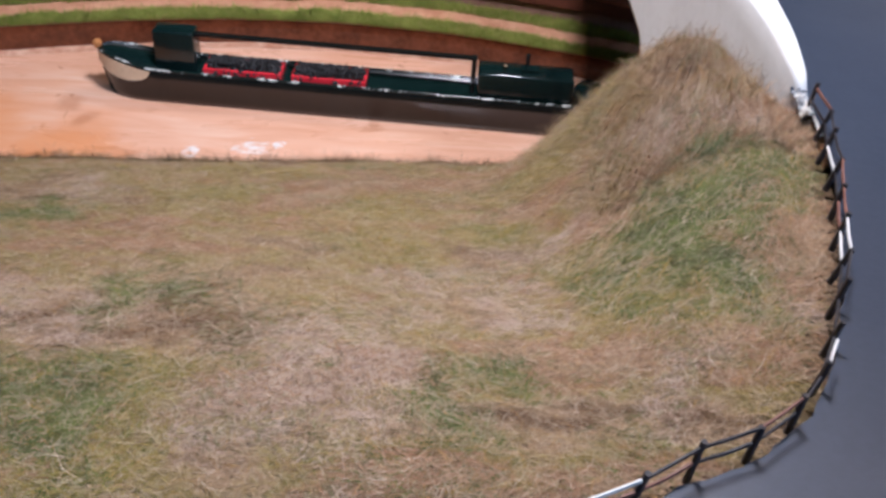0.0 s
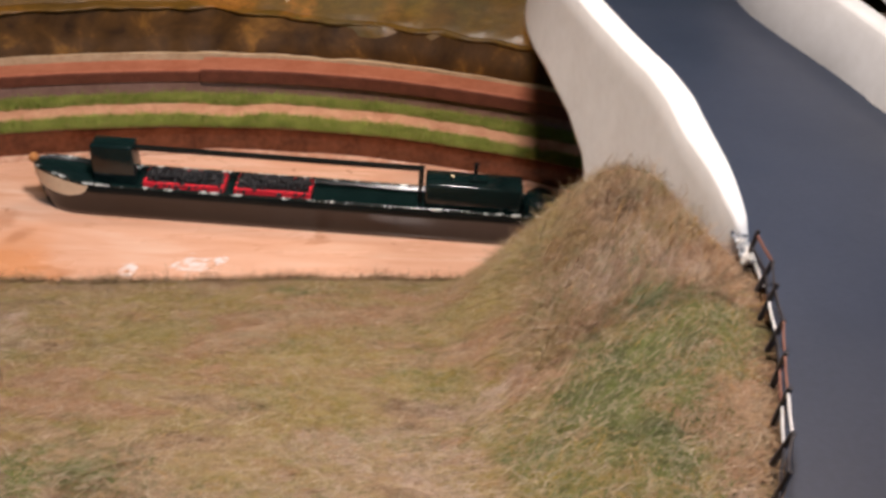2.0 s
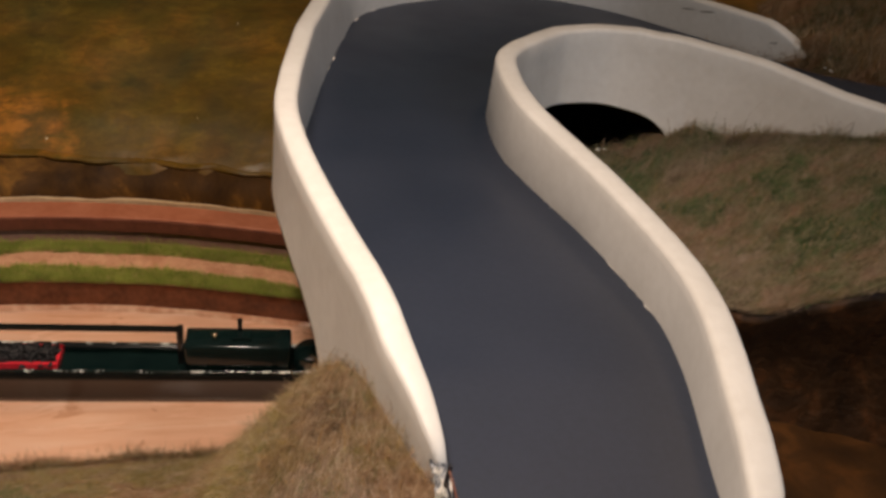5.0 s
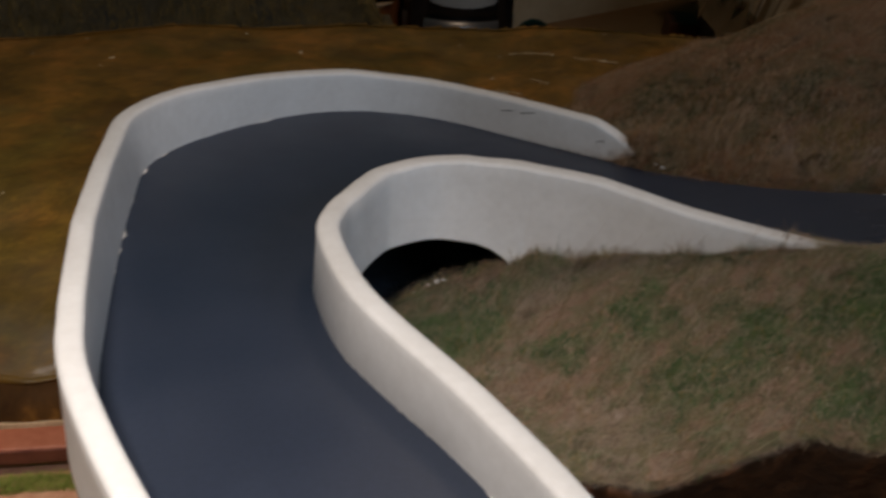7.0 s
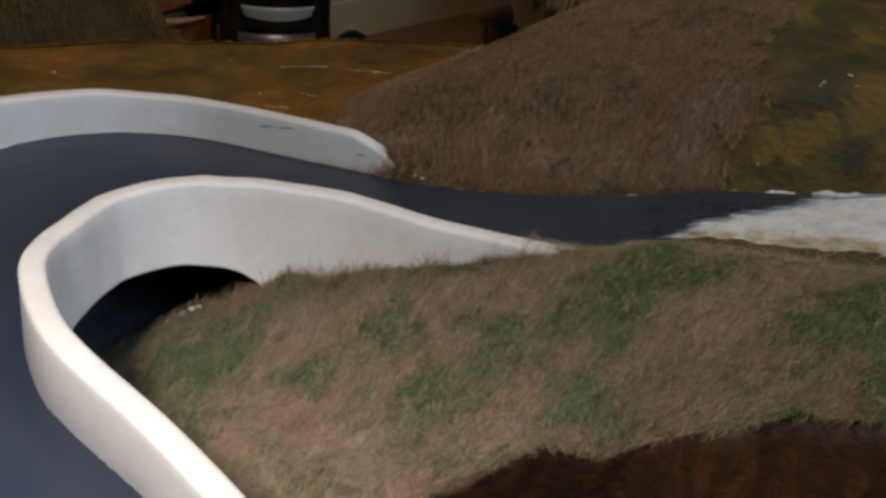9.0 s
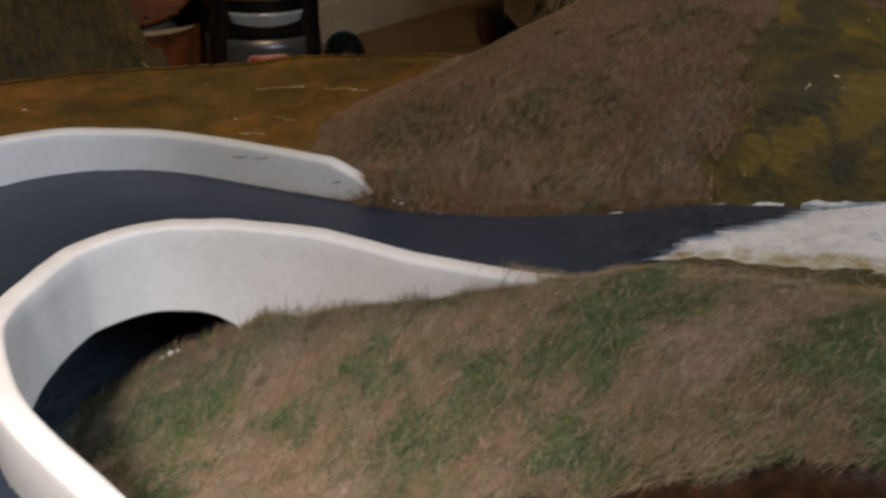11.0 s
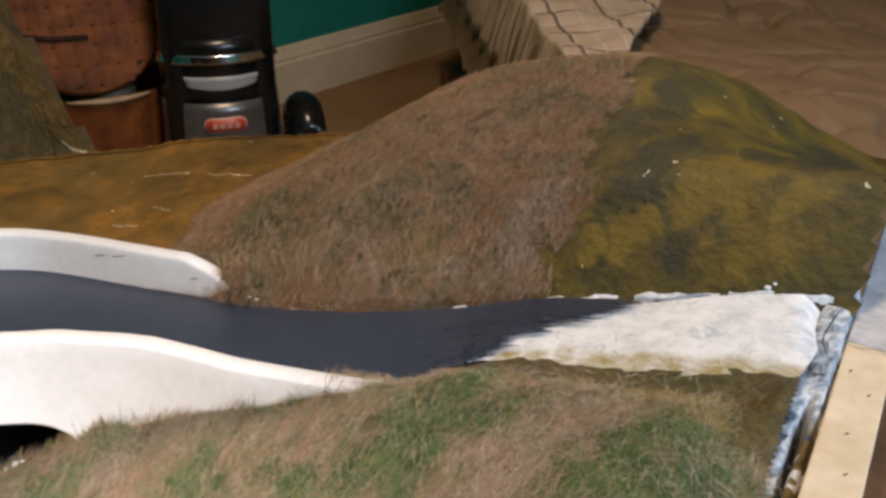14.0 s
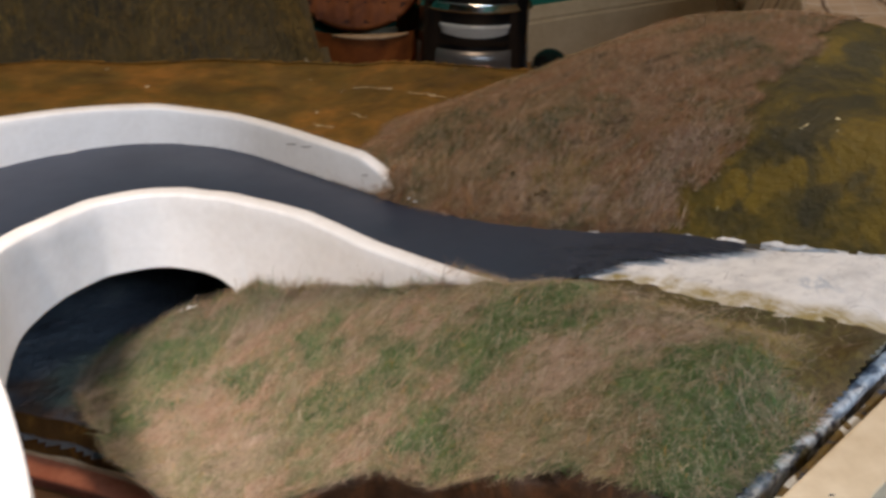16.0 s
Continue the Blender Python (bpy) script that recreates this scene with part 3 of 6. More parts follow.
parapet("parapet_west", EDGE_L, 6.02, 21.1, 1, 0.0105,
        [(6.02, 0.003), (6.12, 0.0085), (6.4, 0.0155), (7, 0.026), (7.6, 0.030), (9, 0.0315), (10, 0.034), (12.5, 0.036), (14, 0.034), (16, 0.033), (17, 0.0292), (18.5, 0.0255), (20, 0.0250), (20.45, 0.0235), (20.70, 0.0160), (21.05, 0.001), (21.1, 0.0005)],
        [(6.02, 0.10), (8.2, 0.10), (8.35, 0.113), (8.7, 0.1225), (9.3, 0.127), (11, 0.127), (12, 0.118), (12.8, 0.095), (13.4, 0.04), (16, 0.05), (21, 0.08)],
        "cream painted curving bridge parapet with a rounded top", ((11, 0), (12.5, 0.0028), (15, 0.0028), (16.5, 0)))
parapet("parapet_east", EDGE_R, 4.95, 22.5, -1, 0.0112,
        [(4.95, 0.003), (5.2, 0.012), (6, 0.0215), (7, 0.0245), (8, 0.0258), (9, 0.0288), (10, 0.0318), (11, 0.0332), (13, 0.0336), (17, 0.0318), (19, 0.0305), (20, 0.0265), (21, 0.0160), (21.6, 0.0088), (22, 0.0040), (22.5, 0.0005)],
        [(4.95, 0.03), (8, 0.05), (9, 0.112), (12, 0.115), (14, 0.119), (16, 0.1155), (17.4, 0.1130), (18.2, 0.1110), (18.6, 0.1085), (18.9, 0.1035), (19.05, 0.0960), (19.15, 0.070), (20, 0.085), (22.5, 0.12)],
        "cream painted inner wall of the looping bridge road")


def deck():
    """The slab under the road, with the same outline, so that the space below is dark."""
    s = np.linspace(5.2, 21.5, 170)
    a, b = spline(EDGE_L, s), spline(EDGE_R, s)
    low_a, low_b = a.copy(), b.copy()
    top_a, top_b = a.copy(), b.copy()
    for q in (top_a, top_b):
        q[:, 2] -= 0.003
    for q in (low_a, low_b):
        q[:, 2] -= 0.011
    V = np.concatenate([top_a, top_b, low_b, low_a])
    n = len(s)
    F = [(i * n + j, i * n + j + 1, ((i + 1) % 4) * n + j + 1, ((i + 1) % 4) * n + j) for i in range(4) for j in range(n - 1)]
    F += [(0, n, 2 * n, 3 * n), (n - 1, 4 * n - 1, 3 * n - 1, 2 * n - 1)]
    return mesh_object("bridge_deck", V.tolist(), F, M_BROWN)


tagged(deck(), "dark unpainted underside slab of the bridge road", "bridge", kind="structure")

# ---------------------------------------------------------------- ground
CANAL_SOUTH = [(-0.60, -0.105), (-0.20, -0.071), (-0.06, -0.061), (0.0, -0.055), (0.05, -0.052), (0.086, -0.052), (0.12, -0.043), (0.17, -0.045), (0.25, -0.06), (0.40, -0.16)]
TOW_EDGE = [(-0.60, -0.06), (-0.35, 0.005), (-0.22, 0.043), (-0.155, 0.060), (-0.09, 0.0715), (-0.02, 0.0755), (0.05, 0.0705), (0.12, 0.056), (0.16, 0.045), (0.20, 0.026), (0.25, -0.003), (0.30, -0.04), (0.36, -0.10)]
along = lambda table, x: np.interp(x, *zip(*table))


def field_height(x, y):
    """The field: rises from the canal's edge to the road, steeper beside the bridge."""
    d = along(CANAL_SOUTH, x) - y
    gentle = np.interp(d, [-0.03, 0, 0.012, 0.077, 0.17, 0.26, 0.31, 0.40], [-0.02, 0.0, 0.010, 0.050, 0.090, 0.128, 0.143, 0.146])
    steep = np.interp(d, [-0.03, 0, 0.01, 0.035, 0.078, 0.090, 0.12, 0.175, 0.40], [-0.03, 0.0, 0.018, 0.062, 0.113, 0.123, 0.134, 0.142, 0.145])
    w = smooth01(x, 0.062, 0.143)
    z = gentle * (1 - w) + steep * w
    z = z + 0.009 * smooth01(x, 0.112, 0.145) * smooth01(d, 0.02, 0.06) * (1 - smooth01(d, 0.10, 0.16))
    return z + 0.0022 * lumps(x, y, 26, 1.5) * smooth01(d, 0.0, 0.05)


LEFT_OUTLINE = np.vstack([spline(EDGE_L, np.linspace(0, 13, 200))[:, :2], [(0.141, 0.02), (-0.65, 0.02), (-0.65, -0.62), (-0.16, -0.62)]])


def in_field(x, y):
    return (inside(x, y, LEFT_OUTLINE).reshape(np.shape(x)) > -0.004) & (field_height(x, y) > -0.006)


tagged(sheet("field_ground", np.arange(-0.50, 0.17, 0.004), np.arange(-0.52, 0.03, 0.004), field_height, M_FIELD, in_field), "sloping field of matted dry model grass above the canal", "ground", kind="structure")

# canal bed
tagged(mesh_object("canal_water", [(-0.6, -0.18, 0), (0.45, -0.25, 0), (0.45, 0.10, 0), (-0.6, 0.10, 0)], [(0, 1, 2, 3)], M_CANAL), "peach varnished board standing for canal water", "water", kind="structure")


def wall_line(x):
    return along(TOW_EDGE, x) + np.interp(x, [-0.6, -0.2, 0.0, 0.13, 0.3], [0.06, 0.056, 0.0475, 0.050, 0.055])


lip = lambda x: np.interp(x, [-0.25, -0.10, -0.075, -0.045, 0.012, 0.10, 0.20], [1.25, 1.38, 1.38, 0.95, 0.60, 0.46, 0.45])


def rock_height(x, y):
    """Painted plaster ground behind the canal wall, up to the far edge of the board; sunk under the road's loop."""
    d = y - wall_line(x) - 0.008
    d = np.where(d < 0.022 * lip(x), d / lip(x), d - 0.022 * lip(x) + 0.022)
    z = np.interp(d, [-0.05, 0, 0.005, 0.018, 0.022, 0.05, 0.10, 0.135, 0.18, 0.30, 0.45], [0.026, 0.028, 0.034, 0.048, 0.060, 0.081, 0.104, 0.120, 0.126, 0.130, 0.124])
    lump = 0.004 * lumps(x, y, 11, 4.2) + 0.0016 * lumps(x, y, 34, 7.7)
    z = z + lump * smooth01(d, 0.0, 0.05)
    z = z + 0.012 * smooth01(x, 0.42, 0.60)
    under = inside(x, y, LOOP).reshape(np.shape(x))
    return z + (np.minimum(z, 0.050) - z) * smooth01(under, -0.012, 0.0)


LOOP = np.vstack([spline(EDGE_L, np.linspace(12.6, 21, 120))[:, :2], [(0.52, 0.02), (0.40, -0.2), (0.15, 0.05)]])
FAR_EDGE = [(-0.6, 0.42), (0.0, 0.475), (0.22, 0.490), (0.35, 0.478), (0.45, 0.455), (0.53, 0.425), (0.62, 0.365), (0.75, 0.26), (0.9, 0.1)]
rock_keep = lambda x, y: (y < along(FAR_EDGE, x)) & (y > wall_line(x) + 0.006) & (inside(x, y, LOOP).reshape(np.shape(x)) < 0.014)
tagged(sheet("rock_ground", np.arange(-0.5, 0.80, 0.005), np.arange(0.03, 0.50, 0.005), rock_height, M_ROCK, rock_keep), "gold-brown painted plaster ground with chips and cracks", "ground", kind="structure")

# Blue-grey ground; the shade under the loop is put into its dark colour.
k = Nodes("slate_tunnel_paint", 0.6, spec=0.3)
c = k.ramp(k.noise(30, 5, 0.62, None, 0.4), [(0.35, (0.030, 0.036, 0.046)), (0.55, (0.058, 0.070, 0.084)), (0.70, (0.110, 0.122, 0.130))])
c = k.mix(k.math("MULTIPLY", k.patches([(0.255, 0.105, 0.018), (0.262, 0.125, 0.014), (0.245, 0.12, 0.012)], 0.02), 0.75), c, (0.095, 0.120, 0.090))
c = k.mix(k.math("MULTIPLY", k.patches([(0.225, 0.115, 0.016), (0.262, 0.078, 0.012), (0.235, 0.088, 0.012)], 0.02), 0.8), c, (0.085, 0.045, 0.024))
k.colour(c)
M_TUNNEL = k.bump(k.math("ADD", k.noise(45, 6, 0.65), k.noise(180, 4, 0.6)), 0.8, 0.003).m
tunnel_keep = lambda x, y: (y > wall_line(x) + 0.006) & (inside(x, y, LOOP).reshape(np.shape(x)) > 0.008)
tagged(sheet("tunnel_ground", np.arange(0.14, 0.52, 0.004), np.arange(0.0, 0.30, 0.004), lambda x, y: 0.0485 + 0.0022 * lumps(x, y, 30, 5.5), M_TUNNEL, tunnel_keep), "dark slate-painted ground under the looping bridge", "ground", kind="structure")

# hill beyond the road's right arm: along = down the arm, out = away from it
ARM, OUT, ARM0 = np.array((0.58, -0.81)), np.array((0.81, 0.58)), np.array((0.376, 0.276))


def hill_height(x, y):
    u = (x - ARM0[0]) * ARM[0] + (y - ARM0[1]) * ARM[1]
    n = (x - ARM0[0]) * OUT[0] + (y - ARM0[1]) * OUT[1]
    road = np.interp(u, [-0.2, 0, 0.146, 0.287, 0.349, 0.39, 0.446, 0.5], [0.124, 0.121, 0.130, 0.157, 0.177, 0.188, 0.202, 0.208])
    rise = np.interp(n, [-0.05, -0.012, 0.0, 0.015, 0.05, 0.085, 0.125, 0.20, 0.27, 0.34, 0.45], [-0.02, -0.006, 0.004, 0.017, 0.043, 0.051, 0.058, 0.068, 0.05, 0.0, -0.12])
    amount = smooth01(u - 0.4 * np.maximum(n - 0.08, 0), 0.02, 0.21)
    crest = np.interp(u, [0, 0.05, 0.13, 0.17, 0.19, 0.23, 0.26, 0.29, 0.32, 0.35, 0.38, 0.41, 0.43, 0.46, 0.50], [0, 0.012, 0.018, 0.017, 0.014, 0.014, 0.015, 0.016, 0.012, 0.004, -0.007, -0.022, -0.038, -0.060, -0.080])
    z = road + rise * amount + crest * smooth01(n, 0.03, 0.17) - 0.006 * (1 - amount)
    z = z + 0.015 * np.exp(-(((u - 0.150) / 0.017) ** 2) - ((n - 0.003) / 0.008) ** 2)
    return z + 0.003 * lumps(x, y, 17, 2.2) * smooth01(n, 0.01, 0.05)


def hill_keep(lo, hi):
    def keep(x, y):
        u = (x - ARM0[0]) * ARM[0] + (y - ARM0[1]) * ARM[1]
        n = (x - ARM0[0]) * OUT[0] + (y - ARM0[1]) * OUT[1]
        return (u > lo) & (u < hi) & (n > -0.010) & (n < 0.12 + 0.6 * u) & ((x - 0.530) * 0.466 - (y + 0.189) * 0.885 < -0.004)
    return keep


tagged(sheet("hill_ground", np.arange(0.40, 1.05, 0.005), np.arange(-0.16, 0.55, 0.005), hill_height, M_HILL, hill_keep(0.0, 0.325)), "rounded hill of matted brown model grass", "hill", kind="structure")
tagged(sheet("hill_painted_end", np.arange(0.50, 1.05, 0.005), np.arange(-0.16, 0.40, 0.005), lambda x, y: hill_height(x, y) - 0.0006, M_OLIVE, hill_keep(0.30, 0.52)), "bare end of the hill in olive and yellow paint", "hill", kind="structure")

# grassy bank inside the loop, with a crumbling cut on its lower side
BANK = np.array([(0.264, 0.070), (0.258, 0.090), (0.255, 0.110), (0.260, 0.130), (0.278, 0.150), (0.300, 0.150), (0.325, 0.144), (0.355, 0.122), (0.40, 0.080), (0.44, 0.033), (0.486, -0.009), (0.513, -0.028), (0.544, -0.059), (0.567, -0.108), (0.587, -0.148), (0.532, -0.194), (0.503, -0.213), (0.478, -0.205), (0.458, -0.190), (0.446, -0.160), (0.430, -0.148), (0.421, -0.112), (0.392, -0.090), (0.335, -0.072), (0.303, -0.035), (0.290, -0.006), (0.278, 0.022)])


def bank_top(x, y):
    """A smooth cubic over the plan, about the bank's middle, with a dip above the cut."""
    p, q = np.clip((x - 0.42) / 0.1, -1.6, 1.5), np.clip((y + 0.03) / 0.1, -1.9, 1.75)
    z = 0.1401 + 0.0629 * p - 0.0096 * q - 0.0094 * p * p + 0.0022 * p * q + 0.0067 * q * q - 0.0206 * p**3 - 0.0185 * p * p * q - 0.0099 * p * q * q - 0.0022 * q**3
    z = z - 0.018 * np.exp(-(((x - 0.415) / 0.022) ** 2) - ((y + 0.108) / 0.022) ** 2)
    z = z + 0.012 * np.exp(-(((x - 0.363) / 0.017) ** 2) - ((y - 0.102) / 0.017) ** 2)
    end = (x - 0.530) * 0.466 - (y + 0.189) * 0.885
    z = np.clip(z, 0.05, 0.207)
    z = z - np.maximum(z - 0.1945, 0) * smooth01(end, -0.055, -0.018)
    return z + 0.0025 * lumps(x, y, 24, 5.1)


rim_drop = lambda x: 0.002 + 0.004 * (1 - smooth01(x, 0.335, 0.355))


def bank_height(x, y):
    d = inside(x, y, BANK).reshape(np.shape(x)) + 0.003 * lumps(x, y, 70, 9.0)
    low = 0.035 + 0.004 * lumps(x, y, 20, 3.0)
    up = bank_top(x, y) - rim_drop(x) * (1 - smooth01(d, 0.0, 0.016))
    # along the plaster the verge rises to the road's edge
    kerb = np.interp(y, [-0.155, -0.112, -0.068, -0.040, -0.024, -0.008, 0.02, 0.045], [0.207, 0.197, 0.183, 0.175, 0.168, 0.157, 0.149, 0.143]) - 0.0012
    near = np.exp(-np.maximum(d - 0.011, 0) / 0.016) * smooth01(x, 0.455, 0.485) * smooth01(y, -0.175, -0.150)
    up = up + (kerb - up) * near + 0.0012 * lumps(x, y, 90, 2.0) * near
    return low + (up - low) * smooth01(d, -0.030, -0.010)


bank_keep = lambda x, y: ((x - 0.530) * 0.466 - (y + 0.189) * 0.885 < -0.013) & (inside(x, y, BANK).reshape(np.shape(x)) + 0.003 * lumps(x, y, 70, 9.0) > -0.0005)
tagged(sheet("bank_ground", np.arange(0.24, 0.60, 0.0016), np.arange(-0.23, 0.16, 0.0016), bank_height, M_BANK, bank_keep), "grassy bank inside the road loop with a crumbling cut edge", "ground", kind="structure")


def bank_cut():
    """The torn earth face under the bank's rim, hollowed inwards towards its foot."""
    loop = np.vstack([BANK, BANK[:1]])
    step = np.r_[0, np.cumsum(np.linalg.norm(np.diff(loop, axis=0), axis=1))]
    q = np.arange(0, step[-1], 0.003)
    P = np.stack([np.interp(q, step, loop[:, 0]), np.interp(q, step, loop[:, 1])], 1)
    C = P - np.roll(P, 1, axis=0) + np.roll(P, -1, axis=0) - P
    N = np.stack([-C[:, 1], C[:, 0]], 1) / (np.linalg.norm(C, axis=1)[:, None] + 1e-9)
    if inside(*(P[5] + N[5] * 0.004), BANK)[0] < 0:
        N = -N
    n = len(P)
    rim = P + N * 0.004
    top = bank_height(rim[:, 0], rim[:, 1]) - 0.0005
    top = top - 0.016 * smooth01((P[:, 0] - 0.530) * 0.466 - (P[:, 1] + 0.189) * 0.885, -0.030, -0.018)
    rows = []
    for i, (f, o) in enumerate([(0.0, 0.004), (0.0, -0.001), (0.10, 0.001), (0.28, 0.008), (0.52, 0.013), (0.78, 0.012), (1.0, 0.006)]):
        w = 0.0035 * lumps(P[:, 0] + i * 0.011, P[:, 1] - i * 0.017, 60, 2.7) * (i > 0)
        xy = P + N * (o + w)[:, None]
        rows.append(np.stack([xy[:, 0], xy[:, 1], (top - 0.001 - 0.002 * (i == 0)) * (1 - f) + 0.024 * f], 1))
    F = [(i * n + j, i * n + (j + 1) % n, (i + 1) * n + (j + 1) % n, (i + 1) * n + j) for i in range(len(rows) - 1) for j in range(n)]
    return tagged(mesh_object("bank_cut_face", np.concatenate(rows).tolist(), F, M_CUT, True), "dark brown hollowed earth face below the bank's rim", "ground", kind="structure")


bank_cut()
low_height = lambda x, y: 0.030 + 0.006 * lumps(x, y, 14, 6.0)
tagged(sheet("lower_ground", np.arange(0.19, 0.62, 0.008), np.arange(-0.42, 0.12, 0.008), low_height, M_BROWN), "low brown painted ground below the cut bank", "ground", kind="structure")

def fascia():
    """The board's far edge, down to the table top."""
    xs = np.arange(-0.5, 0.80, 0.01)
    ys = along(FAR_EDGE, xs)
    zs = rock_height(xs, ys)
    n = len(xs)
    V = [(x, y - 0.004, z + 0.001) for x, y, z in zip(xs, ys, zs)] + [(x, y + 0.008, z - 0.002) for x, y, z in zip(xs, ys, zs)] + [(x, y + 0.008, -0.04) for x, y in zip(xs, ys)]
    F = [(i * n + j, i * n + j + 1, (i + 1) * n + j + 1, (i + 1) * n + j) for i in range(2) for j in range(n - 1)]
    return tagged(mesh_object("board_fascia", V, F, M_ROCK), "painted far edge of the layout board", "board edge", kind="structure")


fascia()

# ---------------------------------------------------------------- canal wall and towpath
M_BANKWALL = plain("canal_side_stain", (0.075, 0.020, 0.008), (0.15, 0.046, 0.018), 70, 0.16, bump=0.3)
M_PATH = plain("salmon_path_grit", (0.48, 0.22, 0.115), (0.66, 0.36, 0.21), 90, 0.8, bump=0.7, dist=0.0012)
M_MAUVE = plain("mauve_brick_card", (0.20, 0.10, 0.075), (0.28, 0.155, 0.12), 80, 0.6, bump=0.3)
# Front of the coping block, coloured a darker red than its terracotta top.
M_WALLRED = plain("dark_red_brick_card", (0.10, 0.028, 0.016), (0.16, 0.05, 0.028), 120, 0.5, bump=0.4)
M_COPING = plain("terracotta_coping", (0.34, 0.105, 0.05), (0.44, 0.16, 0.085), 60, 0.5, bump=0.2)
M_CARD = plain("bare_card_edge", (0.42, 0.28, 0.15), (0.55, 0.40, 0.24), 80, 0.7)


def ribbon(name, profile, x0, x1, material, label, category, step=0.006, wander=0.0, smooth=False):
    """A strip along the canal; profile rows are (metres behind the towpath's edge, height)."""
    xs = np.arange(x0, x1 + step, step)
    y0 = along(TOW_EDGE, xs)
    y0 = np.convolve(np.pad(y0, 4, mode="reflect", reflect_type="odd"), np.ones(9) / 9, "valid")
    V, n = [], len(xs)
    for i, (o, z) in enumerate(profile):
        for x, y in zip(xs, y0):
            k = o if o <= 0.0575 or not smooth else 0.0575 + (o - 0.0575) * float(lip(x))
            V.append((x, y + k + wander * noise.noise(Vector((x * 60, o * 9, 2))), z + 0.4 * wander * noise.noise(Vector((x * 45, o * 9 + i, 7)))))
    F = [(i * n + j, i * n + j + 1, (i + 1) * n + j + 1, (i + 1) * n + j) for i in range(len(profile) - 1) for j in range(n - 1)]
    return tagged(mesh_object(name, V, F, material, smooth), label, category, kind="structure")


ribbon("canal_side", [(-0.002, -0.004), (-0.001, 0.002), (0.0, 0.012), (0.001, 0.0178), (0.006, 0.0178)], -0.58, 0.36, M_BANKWALL, "glossy dark red-brown side wall of the canal", "canal wall", 0.006, 0.0008)
ribbon("towpath", [(0.0005, 0.0172), (0.004, 0.0182), (0.02, 0.0184), (0.036, 0.0184), (0.049, 0.018)], -0.58, 0.36, M_PATH, "salmon pink gritty towpath between grass strips", "towpath", 0.006, 0.0004)
ribbon("canal_wall_base", [(0.0425, 0.017), (0.0425, 0.0275), (0.047, 0.0278)], -0.58, 0.34, M_MAUVE, "mauve brick card retaining wall", "wall", 0.006)
ribbon("canal_wall_band", [(0.044, 0.0278), (0.0395, 0.0280), (0.0392, 0.0358), (0.041, 0.0362)], -0.077, 0.34, M_WALLRED, "dark red band below the wall's coping", "wall", 0.006)
ribbon("canal_wall_band_low", [(0.044, 0.0268), (0.0415, 0.0270), (0.0412, 0.0335), (0.043, 0.0338)], -0.58, -0.0775, M_WALLRED, "dark red band below the wall's lower coping", "wall", 0.006)
ribbon("coping", [(0.0405, 0.0345), (0.0405, 0.0366), (0.0415, 0.0371), (0.0565, 0.0374), (0.0570, 0.033)], -0.077, 0.34, M_COPING, "terracotta coping strip on the canal wall", "coping", 0.006)
ribbon("coping_low", [(0.0425, 0.0325), (0.0425, 0.0342), (0.0435, 0.0347), (0.0568, 0.0350), (0.0572, 0.031)], -0.58, -0.0775, M_COPING, "lower terracotta coping strip on the canal wall", "coping", 0.006)
ribbon("card_edge", [(0.0572, 0.033), (0.0572, 0.0392), (0.0594, 0.0394), (0.0596, 0.034)], -0.58, 0.34, M_CARD, "bare card edge behind the coping", "card edge", 0.006, 0.0012)
# Added pale strip: the highlights at the canal side's foot are put into its colour.
M_EDGE_GLINT = plain("varnish_bead", (0.45, 0.20, 0.11), (0.70, 0.44, 0.30), 60, 0.06, bump=0.3)
ribbon("varnish_edge", [(-0.0042, 0.0002), (-0.0028, 0.0010), (-0.0016, 0.0016), (-0.0004, 0.0034)], -0.58, 0.36, M_EDGE_GLINT, "glossy pale varnish bead along the canal side", "varnish", 0.004, 0.0012, True)

ribbon("rock_face", [(0.0575, 0.033), (0.0600, 0.0415), (0.0655, 0.0480), (0.0725, 0.0530), (0.0775, 0.0570), (0.0790, 0.0590)], -0.58, 0.34, M_FACE, "dark glossy broken rock face above the wall", "rock", 0.003, 0.0022, True)
ribbon("rock_lip", [(0.0790, 0.0572), (0.0760, 0.0586), (0.0753, 0.0594), (0.0762, 0.0604), (0.0800, 0.0612), (0.0850, 0.0602)], -0.58, 0.16, M_ROCK, "cracked overhanging crust of painted plaster", "rock", 0.0016, 0.0040, True)

# ---------------------------------------------------------------- narrowboat
M_HULL = plain("bottle_green_gloss", (0.004, 0.010, 0.010), (0.007, 0.017, 0.016), 60, 0.13, bump=0.08)
# Gunwale green with the lamp's broken highlight painted on as pale spots.
k = Nodes("worn_gunwale_paint", 0.14)
k.colour(k.mix(k.step(k.noise(130, 4, 0.7), 0.50, 0.60), (0.006, 0.016, 0.015), (0.62, 0.64, 0.60)))
M_GUNWALE_GLINT = k.bump(k.noise(200, 3), 0.1, 0.0004).m
M_TAR = plain("black_hull_paint", (0.005, 0.006, 0.006), (0.010, 0.010, 0.009), 70, 0.18, bump=0.05)
M_CREAMTRIM = plain("cream_bow_paint", (0.60, 0.48, 0.32), (0.72, 0.60, 0.42), 80, 0.35)
M_RED = plain("red_tray_plastic", (0.62, 0.02, 0.035), (0.75, 0.035, 0.05), 80, 0.35)
M_COAL = plain("coal_grains", (0.008, 0.008, 0.009), (0.035, 0.032, 0.032), 300, 0.45, bump=0.6)
M_FENDER = plain("orange_rope_fender", (0.35, 0.13, 0.03), (0.5, 0.22, 0.06), 200, 0.8, bump=0.6)
M_BRASS = plain("brass_fitting", (0.55, 0.42, 0.25), (0.7, 0.6, 0.4), 80, 0.25, 1.0)


